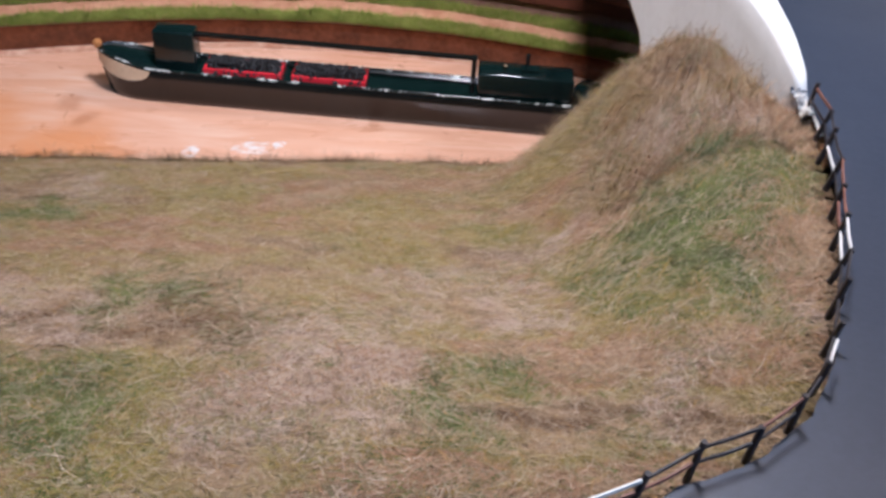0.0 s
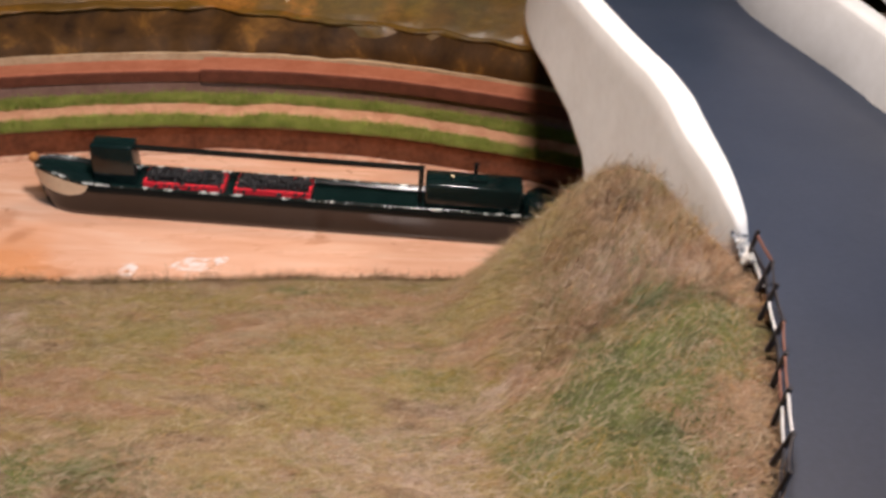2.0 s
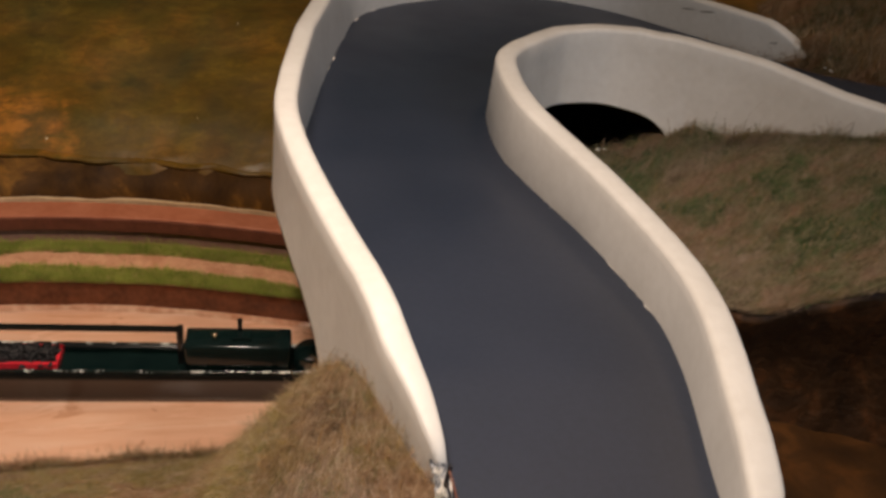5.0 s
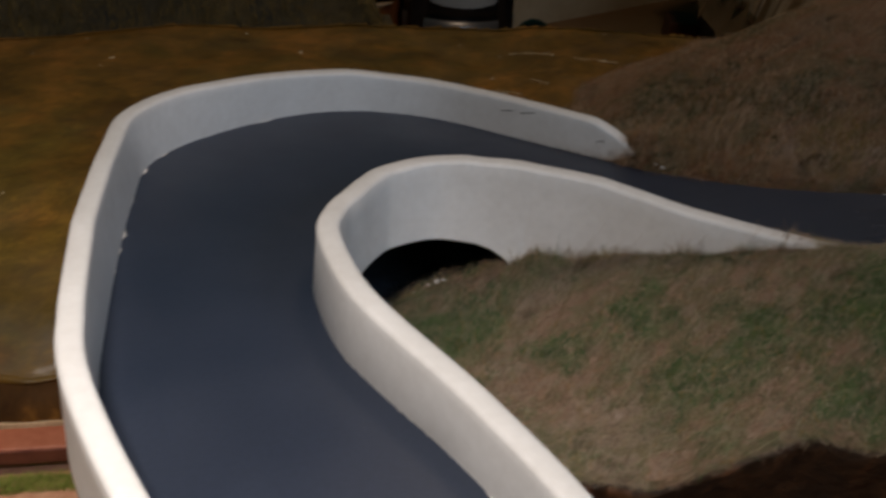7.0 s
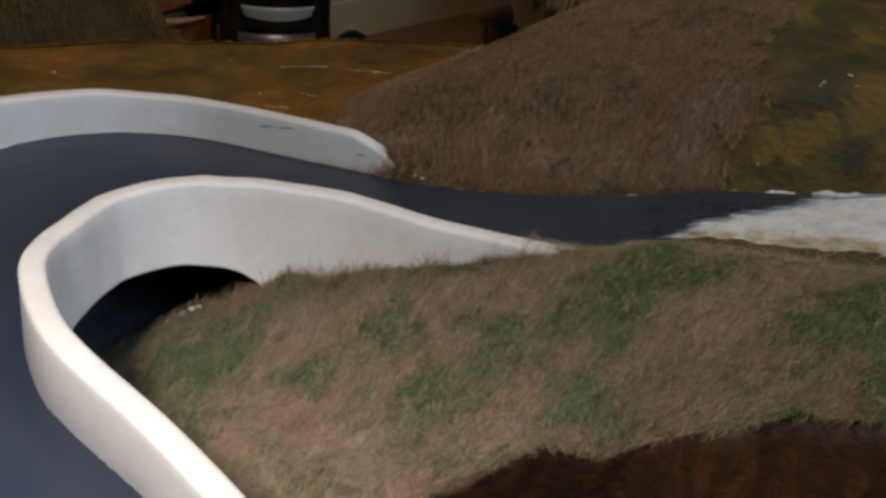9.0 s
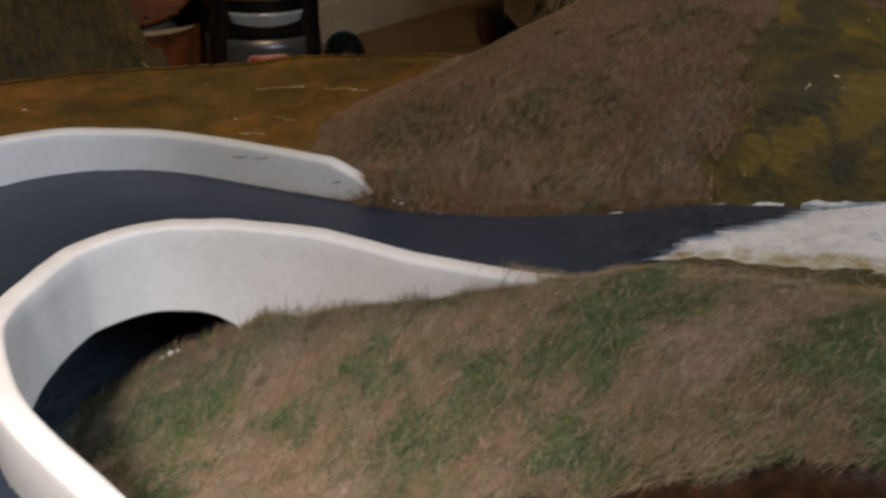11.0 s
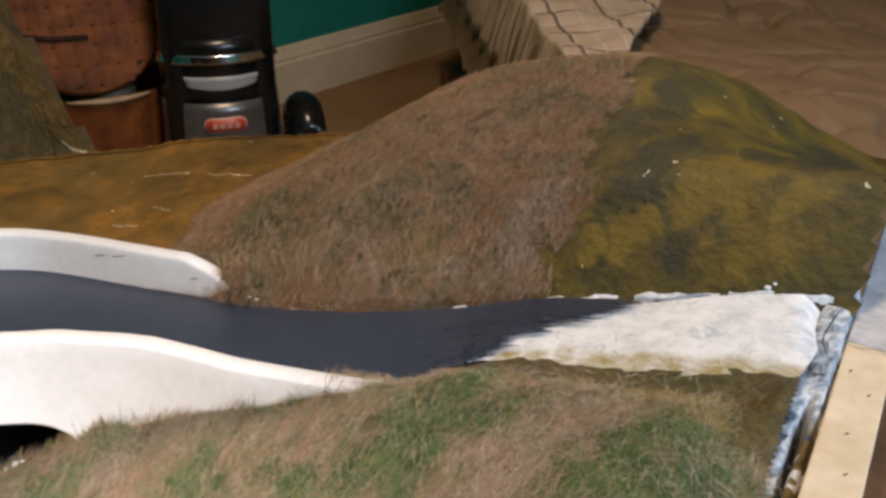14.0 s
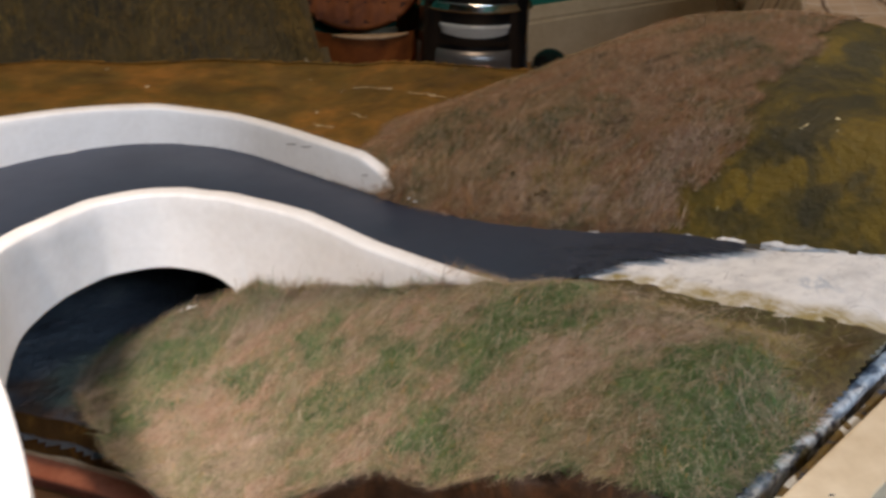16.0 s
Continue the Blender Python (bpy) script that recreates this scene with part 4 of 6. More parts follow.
def narrowboat():
    boat = tagged(new("narrowboat"), "dark green model coal narrowboat with cream bow panels", "boat")
    half, deck_z = 0.0118, 0.0208

    def beam(x):
        bow = np.clip((x + 0.150) / 0.034, 0, 1)
        stern = np.clip((0.1425 - x) / 0.016, 0, 1)
        return half * math.sqrt(max(0.0, 1 - (1 - bow) ** 2.2)) * math.sqrt(max(0.02, 1 - (1 - stern) ** 2.4))

    def sheer(x):
        return deck_z + 0.0058 * float(smooth01(-x, 0.112, 0.150)) + 0.001 * float(smooth01(x, 0.12, 0.14))

    xs = list(np.linspace(-0.1498, -0.112, 12)) + list(np.linspace(-0.10, 0.118, 12)) + list(np.linspace(0.123, 0.1424, 7))
    bm = bmesh.new()
    rings = []
    for x in xs:
        b, z = max(beam(x), 0.0004), sheer(x)
        rake = 0.004 * float(smooth01(-x, 0.125, 0.15))
        prof = [(-b * 0.86, -0.001), (-b * 0.97, 0.004), (-b, z - 0.006), (-b * 1.03, z - 0.0055), (-b * 1.03, z - 0.0035), (-b, z - 0.003), (-b, z), (-b + min(0.0016, b * 0.4), z + 0.0002), (-b + min(0.0020, b * 0.5), z - 0.0016)]
        full = prof + [(-p, q) for p, q in prof[::-1]]
        rings.append([bm.verts.new((x + (rake if q < 0.006 else 0), p, q)) for p, q in full])
    m = len(rings[0])
    for a, c in zip(rings, rings[1:]):
        for j in range(m):
            bm.faces.new((a[j], a[(j + 1) % m], c[(j + 1) % m], c[j]))
    bm.faces.new(rings[0][::-1])
    bm.faces.new(rings[-1])
    part("hull", bm, M_TAR, boat, "black glossy hull with a rubbing strake", True)
    # gunwale strips and decks
    bm = bmesh.new()
    for side in (-1, 1):
        pts = [(x, side * (max(beam(x), 0.0006) - 0.0006), sheer(x) + 0.0004) for x in xs]
        sweep(bm, pts, 0.0008, 6)
    part("gunwale", bm, M_GUNWALE_GLINT, boat, "dark green gunwale with worn bright edge", True)
    bm = bmesh.new()
    front = [x for x in xs if x <= -0.108]
    L = [bm.verts.new((x, -max(beam(x), 0.0005) * 0.9, sheer(x) - 0.0009)) for x in front]
    C = [bm.verts.new((x, 0, sheer(x) + 0.0012)) for x in front]
    R = [bm.verts.new((x, max(beam(x), 0.0005) * 0.9, sheer(x) - 0.0009)) for x in front]
    for i in range(len(front) - 1):
        bm.faces.new((L[i], L[i + 1], C[i + 1], C[i]))
        bm.faces.new((C[i], C[i + 1], R[i + 1], R[i]))
    part("fore_deck", bm, M_HULL, boat, smooth=True)
    bm = bmesh.new()
    box(bm, -0.112, -0.0100, 0.016, 0.066, 0.0100, 0.0196)
    part("hold_floor", bm, M_HULL, boat, "dark green flat hold cover")
    # cream panels at the bow
    for side in (-1, 1):
        bm = bmesh.new()
        px = np.linspace(-0.1492, -0.1175, 14)
        top = [bm.verts.new((x, side * (max(beam(x), 0.0004) * 1.02 + 0.0003), sheer(x) - 0.0006)) for x in px]
        low = [bm.verts.new((x, side * (max(beam(x), 0.0004) * 1.02 + 0.0003), sheer(x) - 0.0006 - 0.0122 * math.sin(math.pi * min(1, (i + 0.8) / 13.8)) ** 0.45 * (1 - 0.30 * i / 13))) for i, x in enumerate(px)]
        for i in range(13):
            bm.faces.new((top[i], top[i + 1], low[i + 1], low[i]))
        part("bow_panel", bm, M_CREAMTRIM, boat, "cream painted bow panel", True)
    bm = bmesh.new()
    bmesh.ops.create_uvsphere(bm, u_segments=10, v_segments=8, radius=0.0026, matrix=pose(-0.1502, 0.0006, 0.0285) @ Matrix.Diagonal((1, 1.2, 1.1, 1)))
    part("fender", bm, M_FENDER, boat, "orange rope bow fender", True)
    bm = bmesh.new()
    box(bm, -0.1165, -0.0066, 0.0195, -0.0925, 0.0066, 0.0428, 0.0013)
    for v in bm.verts:
        if v.co.z > 0.035:
            v.co.y *= 0.93
            v.co.x = -0.1045 + (v.co.x + 0.1045) * 0.95
    part("cratch_box", bm, M_HULL, boat, "tall dark green box behind the fore deck", True)
    bm = bmesh.new()
    box(bm, -0.094, -0.0017, 0.0392, 0.0645, 0.0017, 0.0412, 0.0004)
    part("top_plank", bm, M_TAR, boat, "thin black plank over the hold")
    bm = bmesh.new()
    box(bm, 0.0622, -0.0030, 0.019, 0.0652, 0.0030, 0.0410, 0.0005)
    part("plank_stand", bm, M_TAR, boat)
    bm = bmesh.new()
    box(bm, 0.0660, -0.0092, 0.0190, 0.1200, 0.0092, 0.0352, 0.0019)
    for v in bm.verts:
        if v.co.z > 0.030:
            v.co.y *= 0.91
            v.co.z += 0.0011 * (1 - (v.co.y / 0.0085) ** 2)
    cabin = part("cabin", bm, M_HULL, boat, "glossy dark green cabin with rounded roof edges", True)
    bm = bmesh.new()
    box(bm, 0.0900, -0.0032, 0.0350, 0.1000, 0.0036, 0.0372, 0.0006)
    part("roof_hatch", bm, M_HULL, cabin)
    bm = bmesh.new()
    sweep(bm, [(0.0935, 0.0050, 0.0350), (0.0935, 0.0050, 0.0420)], 0.0012, 10)
    sweep(bm, [(0.0935, 0.0050, 0.0420), (0.0935, 0.0050, 0.0428)], 0.0015, 10)
    part("chimney", bm, M_TAR, cabin, "short black chimney", True)
    bm = bmesh.new()
    sweep(bm, [(0.0810, -0.0005, 0.0355), (0.0810, -0.0005, 0.0372)], 0.0009, 10)
    bmesh.ops.create_uvsphere(bm, u_segments=10, v_segments=6, radius=0.0017, matrix=pose(0.0810, -0.0005, 0.0376) @ Matrix.Diagonal((1, 1, 0.5, 1)))
    part("roof_vent", bm, M_BRASS, cabin, "small bright mushroom vent", True)
    bm = bmesh.new()
    n = 20
    lo = [bm.verts.new((0.1305 + 0.0095 * math.cos(t), 0.0100 * math.sin(t), 0.019)) for t in [2 * math.pi * i / n for i in range(n)]]
    mid = [bm.verts.new((0.1305 + 0.0095 * math.cos(t), 0.0100 * math.sin(t), 0.0262)) for t in [2 * math.pi * i / n for i in range(n)]]
    top = [bm.verts.new((0.1305 + 0.0075 * math.cos(t), 0.0080 * math.sin(t), 0.0285)) for t in [2 * math.pi * i / n for i in range(n)]]
    for a, c in ((lo, mid), (mid, top)):
        for j in range(n):
            bm.faces.new((a[j], a[(j + 1) % n], c[(j + 1) % n], c[j]))
    bm.faces.new(top)
    part("stern_counter", bm, M_HULL, boat, "rounded glossy stern", True)
    # two cargo trays of coal
    rng = random.Random(5)
    for x0, x1 in ((-0.0885, -0.0445), (-0.0385, 0.0035)):
        bm = bmesh.new()
        for a in ((x0, -0.0080, x1, -0.0064), (x0, 0.0064, x1, 0.0080), (x0, -0.0064, x0 + 0.0016, 0.0064), (x1 - 0.0016, -0.0064, x1, 0.0064)):
            box(bm, a[0], a[1], 0.0195, a[2], a[3], 0.0232, 0.0003)
        tray = part("cargo_tray", bm, M_RED, boat, "bright red plastic cargo tray")
        bm = bmesh.new()
        for _ in range(430):
            x, y = rng.uniform(x0 + 0.0005, x1 - 0.0005), rng.gauss(0.0008, 0.0042)
            y = max(-0.0088, min(0.0090, y))
            h = 0.0215 + 0.0036 * (1 - (y / 0.0085) ** 2) * min(1, 6 * min(x - x0, x1 - x) / 0.02) + rng.uniform(-0.0006, 0.0012)
            r = rng.uniform(0.0006, 0.0015)
            m = pose(x, y, h, rng.uniform(0, 360), rng.uniform(0, 360), rng.uniform(0, 360)) @ Matrix.Diagonal((r, r * rng.uniform(0.6, 1), r * rng.uniform(0.6, 1), 1))
            bmesh.ops.create_icosphere(bm, subdivisions=1, radius=1, matrix=m)
        box(bm, x0 + 0.001, -0.0070, 0.0195, x1 - 0.001, 0.0068, 0.0222)
        part("coal", bm, M_COAL, tray, "heaped black coal")
    boat.matrix_world = pose(0.0, 0.0028, 0.0, 0, 0, -3.0)
    return boat


narrowboat()

M_SCRATCH = plain("scratched_plaster", (0.36, 0.26, 0.13), (0.62, 0.50, 0.32), 200, 0.7)
# ---------------------------------------------------------------- fence, road marks, torn edges
for x0, y0, x1, y1, z in ((0.479, 0.377, 0.506, 0.355, 0), (0.516, 0.338, 0.541, 0.312, 0), (0.465, 0.310, 0.470, 0.292, 0), (0.401, 0.297, 0.411, 0.268, 0), (0.430, 0.30, 0.447, 0.288, 0), (0.36, 0.33, 0.372, 0.318, 0)):
    bm = bmesh.new()
    path = []
    for f in np.linspace(0, 1, 9):
        x, y = x0 + (x1 - x0) * f + 0.0012 * math.sin(f * 11 + x0 * 90), y0 + (y1 - y0) * f + 0.0010 * math.cos(f * 13)
        path.append((x, y, float(rock_height(np.array([x]), np.array([y]))[0]) + 0.0002))
    sweep(bm, path, [0.0002 + 0.0004 * abs(math.sin(f * 7 + x0 * 50)) for f in np.linspace(0, 1, 9)], 5, flat=0.5)
    tagged(part("plaster_scratch", bm, M_SCRATCH, None), "pale plaster scratch on the painted ground", "scratch", "ground scratches", "structure")
M_POST = plain("black_fence_plastic", (0.012, 0.010, 0.014), (0.03, 0.025, 0.028), 150, 0.5)
M_BARE = plain("bare_white_plastic", (0.55, 0.52, 0.50), (0.72, 0.70, 0.68), 150, 0.5)
M_RUST = plain("rusty_brown_plastic", (0.13, 0.05, 0.035), (0.22, 0.10, 0.07), 150, 0.6)


def fence():
    f = tagged(new("fence"), "broken black model post and rail fence with bare rails", "fence")
    rng = random.Random(11)
    s = np.linspace(0.9, 6.0, 600)
    P = spline(EDGE_L, s)
    N = curve_normals(P)
    step = np.r_[0, np.cumsum(np.linalg.norm(np.diff(P[:, :2], axis=0), axis=1))]
    marks = np.arange(0.004, step[-1], 0.0143)
    feet = []
    for q in marks:
        x, y, z = [np.interp(q, step, P[:, i]) for i in range(3)]
        nx, ny = np.interp(q, step, N[:, 0]), np.interp(q, step, N[:, 1])
        out = 0.0016 + rng.uniform(-0.0006, 0.0006)
        feet.append((Vector((x + nx * out, y + ny * out, z - 0.003)), Vector((-nx * rng.uniform(0.0, 0.16), -ny * rng.uniform(0.0, 0.16), 1)).normalized()))
    for p, up in feet:
        bm = bmesh.new()
        h = 0.0128 + rng.uniform(-0.0015, 0.001)
        sweep(bm, [p, p + up * h * 0.5, p + up * h], [0.0009, 0.0008, 0.0007], 6)
        part("post", bm, M_POST, f)
    for (a, ua), (b, ub) in zip(feet, feet[1:]):
        for hgt in (0.0066, 0.0112):
            if rng.random() < 0.12:
                continue
            end = 1.0 if rng.random() < 0.85 else 0.55
            sag = Vector((0, 0, -rng.uniform(0, 0.0008)))
            p0, p1 = a + ua * hgt, a + ua * hgt + (b + ub * hgt - a - ua * hgt) * end
            bm = bmesh.new()
            sweep(bm, [p0, (p0 + p1) / 2 + sag, p1], 0.00038, 6, flat=1.6)
            part("rail", bm, rng.choices((M_POST, M_BARE, M_RUST), (0.62, 0.20, 0.18))[0], f)
    return f


fence()

for cx, cy, turn in ((0.1945, -0.2510, 81), (0.1915, -0.2720, 79), (0.1870, -0.2930, 74), (0.1795, -0.3130, 65), (0.1680, -0.3310, 52)):
    bm = bmesh.new()
    box(bm, -0.0054, -0.0010, 0, 0.0054, 0.0010, 0.0004, m=pose(cx, cy, 0.1474 if cy > -0.29 else 0.1484, 0, 0, turn))
    tagged(part("road_dash", bm, M_BARE, None), "white painted centre line dash", "road marking", "centre line", "structure")


def torn_card(name, points, width, rough, seed, label):
    """A crumpled strip of torn card along a line, with ragged edges."""
    n, m = 26, 7
    P = spline(points, np.linspace(0, len(points) - 1, n))
    N = curve_normals(P)
    V = []
    for j in range(m):
        for i in range(n):
            f = j / (m - 1) - 0.5
            q = Vector((i * 0.55, j * 0.8, seed))
            edge = 1 + 0.7 * noise.noise(Vector((i * 0.9, seed, f * 3)))
            x, y = P[i, 0] + N[i, 0] * width * f * edge, P[i, 1] + N[i, 1] * width * f * edge
            V.append((x, y, P[i, 2] + rough * noise.noise(q) + 0.6 * rough * noise.noise(q * 2.3) - 1.2 * rough * abs(f)))
    F = [(j * n + i, j * n + i + 1, (j + 1) * n + i + 1, (j + 1) * n + i) for j in range(m - 1) for i in range(n - 1)]
    ob = mesh_object(name, V, F, M_TORN, False)
    mod = ob.modifiers.new("thickness", "SOLIDIFY")
    mod.thickness = 0.0008
    return tagged(ob, label, "torn card")


k = Nodes("torn_painted_card", 0.7)
c = k.ramp(k.noise(130, 4, 0.6), [(0.38, (0.05, 0.055, 0.075)), (0.47, (0.30, 0.31, 0.33)), (0.55, (0.62, 0.60, 0.57)), (0.70, (0.74, 0.70, 0.62))])
k.colour(c)
M_TORN = k.bump(k.noise(220, 5), 0.7, 0.002).m
torn_card("torn_card", [(0.2430, -0.256, 0.1510), (0.2420, -0.266, 0.1500), (0.2370, -0.282, 0.1480), (0.2330, -0.305, 0.1470), (0.2250, -0.330, 0.1470)], 0.0075, 0.0030, 3.3, "ragged grey-white torn card at the parapet's end")
torn_card("torn_card", [(0.1575, -0.196, 0.1475), (0.1575, -0.206, 0.1480), (0.1570, -0.216, 0.1470)], 0.004, 0.0018, 8.1, "flaking grey plaster at the wall's end")
bm = bmesh.new()
sweep(bm, [(0.241, -0.262, 0.150), (0.243, -0.252, 0.158), (0.2440, -0.245, 0.163)], [0.0008, 0.0006, 0.0002], 5)
tagged(part("card_spike", bm, M_BARE, None), "thin white splinter of torn card sticking up", "splinter")

# ---------------------------------------------------------------- the layout's end: plank and smeared edge
M_PLANK = plain("pale_pine_plank", (0.62, 0.48, 0.30), (0.76, 0.62, 0.42), 30, 0.6, bump=0.25)
k = Nodes("smeared_edge_paint", 0.6)
out = k.t.nodes.new("ShaderNodeVectorMath")
out.operation = "DOT_PRODUCT"
out.inputs[1].default_value = (0.466, -0.885, 0)
k.link(k.co, out.inputs[0])
across = k.math("ADD", k.math("SUBTRACT", out.outputs["Value"], 0.4142), k.math("MULTIPLY", k.math("SUBTRACT", k.noise(90, 3), 0.5), 0.005))
zebra = k.ramp(k.noise(105, 4, 0.6, k.stretch((1.0, 1.8, 1)), 0.9), [(0.40, (0.022, 0.024, 0.034)), (0.46, (0.13, 0.14, 0.17)), (0.52, (0.62, 0.60, 0.56)), (0.60, (0.74, 0.72, 0.68)), (0.66, (0.20, 0.20, 0.22))])
olive = k.ramp(k.noise(70, 5, 0.65), [(0.35, (0.060, 0.042, 0.012)), (0.60, (0.17, 0.115, 0.024))])
olive = k.mix(k.step(k.noise(120, 3, 0.5, None, 0.6), 0.585, 0.61), olive, (0.72, 0.76, 0.78))
olive = k.mix(k.step(k.noise(95, 3, 0.5, None, 0.9), 0.60, 0.63), olive, (0.035, 0.045, 0.075))
lengthwise = k.t.nodes.new("ShaderNodeVectorMath")
lengthwise.operation = "DOT_PRODUCT"
lengthwise.inputs[1].default_value = (0.885, 0.466, 0)
k.link(k.co, lengthwise.inputs[0])
down_edge = k.math("ADD", k.math("SUBTRACT", lengthwise.outputs["Value"], 0.381), k.math("MULTIPLY", k.math("SUBTRACT", k.noise(60, 3), 0.5), 0.05))
wash = k.ramp(k.noise(85, 5, 0.65, k.stretch((0.7, 1.3, 1)), 1.1), [(0.36, (0.035, 0.042, 0.060)), (0.44, (0.22, 0.26, 0.31)), (0.54, (0.42, 0.47, 0.52)), (0.62, (0.70, 0.71, 0.70)), (0.70, (0.30, 0.27, 0.16))])
inner = k.mix(k.step(down_edge, 0.062, 0.036), wash, olive)
outer = k.mix(k.math("MULTIPLY", k.step(k.noise(48, 3), 0.44, 0.56), 0.8), zebra, wash)
k.colour(k.mix(k.step(across, -0.0085, -0.0070), outer, inner))
M_SMEAR = k.bump(k.noise(160, 5, 0.7), 0.6, 0.002).m
END_DIR = Vector((0.885, 0.466, 0)).normalized()
END_OUT = Vector((0.466, -0.885, 0)).normalized()


def end_box(name, along0, along1, out0, out1, z0, z1, material, label, category, bevel=0.001):
    bm = bmesh.new()
    m = Matrix(((END_DIR.x, END_OUT.x, 0, 0.530), (END_DIR.y, END_OUT.y, 0, -0.189), (0, 0, 1, 0), (0, 0, 0, 1)))
    box(bm, along0, out0, z0, along1, out1, z1, bevel, m)
    return tagged(part(name, bm, material, None), label, category, kind="structure")


end_box("end_plank", -0.20, 0.115, 0.0, 0.0195, 0.02, 0.1985, M_PLANK, "pale bare plank closing the layout's end", "plank")
end_box("end_plank_far", 0.1153, 0.50, 0.0, 0.0195, 0.02, 0.1985, plain("grey_smeared_plank", (0.36, 0.35, 0.36), (0.58, 0.56, 0.54), 60, 0.7, bump=0.4), "grey plaster-smeared plank closing the layout's end", "plank")
end_box("end_batten", -0.22, 0.50, 0.020, 0.030, 0.0, 0.170, plain("brown_batten", (0.10, 0.045, 0.018), (0.17, 0.08, 0.035), 40, 0.5), "brown wooden batten outside the end plank", "batten")


def smear_height(x, y):
    d = (x - 0.530) * END_OUT.x + (y + 0.189) * END_OUT.y
    a = (x - 0.530) * END_DIR.x + (y + 0.189) * END_DIR.y
    z = np.interp(a, [-0.1, -0.03, 0.05, 0.10, 0.2], [0.178, 0.1925, 0.1975, 0.2015, 0.2050])
    z = z - 0.014 * np.exp(-(((d + 0.0068 + 0.0006 * lumps(x, y, 60, 2)) / 0.0012) ** 2)) * smooth01(a, 0.072, 0.040)
    return z + 0.0009 * lumps(x, y, 80, 1.1) + 0.0006 * lumps(x, y, 220, 3.1) - 0.0008 - 0.005 * smooth01(d, -0.0022, -0.0005) - 0.007 * smooth01(-d, 0.0130, 0.0165)


def smear_keep(x, y):
    d = (x - 0.530) * END_OUT.x + (y + 0.189) * END_OUT.y
    a = (x - 0.530) * END_DIR.x + (y + 0.189) * END_DIR.y
    return (d < 0.001) & (d > -0.0165 - 0.0025 * lumps(x, y, 60, 3)) & (a > -0.06) & (a < 0.16)


tagged(sheet("smeared_edge", np.arange(0.46, 0.74, 0.001), np.arange(-0.24, -0.05, 0.001), smear_height, M_SMEAR, smear_keep), "smeared black, grey and white paint at the layout's end", "layout edge", kind="structure")


def chip(where, size, seed, label):
    """A small angular lump of broken plaster."""
    rng = random.Random(seed)
    bm = bmesh.new()
    bmesh.ops.create_icosphere(bm, subdivisions=2, radius=size)
    for v in bm.verts:
        v.co *= 0.75 + 0.5 * rng.random()
        v.co.z *= 0.55
    bmesh.ops.rotate(bm, verts=bm.verts, matrix=Matrix.Rotation(rng.uniform(0, 6), 3, "Z"))
    bmesh.ops.translate(bm, verts=bm.verts, vec=where)
    return tagged(part("plaster_chip", bm, M_PLASTER, None), label, "plaster chip", "plaster chips")


for i, (x, y, r) in enumerate(((0.3240, 0.1425, 0.0022), (0.3275, 0.1405, 0.0014), (0.3195, 0.1440, 0.0015), (0.3110, 0.1465, 0.0011))):
    chip((x, y, float(bank_height(np.array([x]), np.array([y]))[0]) + 0.0010), r, 40 + i, "broken white plaster chip at the bank's rim")
for i, (x, y, r) in enumerate(((0.5650, -0.0020, 0.0016), (0.5720, -0.0120, 0.0012), (0.5790, -0.0230, 0.0018), (0.5850, -0.0330, 0.0014), (0.5910, -0.0440, 0.0020), (0.6330, -0.0900, 0.0016), (0.6360, -0.0915, 0.0010), (0.4690, 0.1370, 0.0014), (0.4665, 0.1410, 0.0010))):
    chip((x, y, float(hill_height(np.array([x]), np.array([y]))[0]) + 0.0008), r, 60 + i, "white plaster crumb where the hill meets the road")
chip((0.4460, -0.1500, 0.1770), 0.0018, 81, "broken white plaster chip at the bank's rim")

# a ragged white ridge of plaster along the hill's foot, in broken pieces
for i, (u0, u1) in enumerate(((0.292, 0.312), (0.318, 0.352), (0.356, 0.380), (0.388, 0.428), (0.432, 0.452), (0.456, 0.478))):
    m = 15
    V, U = [], np.linspace(u0, u1, m)
    for j, (o, h) in enumerate(((-0.0032, -0.0022), (-0.0012, 0.0010), (0.0006, 0.0004), (0.0022, -0.0016))):
        for q, u in enumerate(U):
            fat = 0.35 + 0.9 * abs(noise.noise(Vector((u * 210, i, 0)))) * math.sin(math.pi * (q + 0.3) / (m - 0.4)) ** 0.5
            n_ = -0.0062 + o * fat + 0.0022 * noise.noise(Vector((u * 90, i, j * 0.4)))
            x, y = (ARM0 + ARM * u + OUT * n_).tolist()
            V.append((x, y, float(hill_height(np.array([x]), np.array([y]))[0]) + 0.0006 + h * fat + 0.0008 * noise.noise(Vector((u * 320, j, i)))))
    F = [(j * m + q, j * m + q + 1, (j + 1) * m + q + 1, (j + 1) * m + q) for j in range(3) for q in range(m - 1)]
    tagged(mesh_object("plaster_ridge", V, F, M_PLASTER), "ragged white plaster ridge at the hill's foot", "plaster", "plaster ridges", "structure")
M_CRACK = plain("dark_paint_line", (0.03, 0.03, 0.035), (0.09, 0.085, 0.08), 200, 0.7)


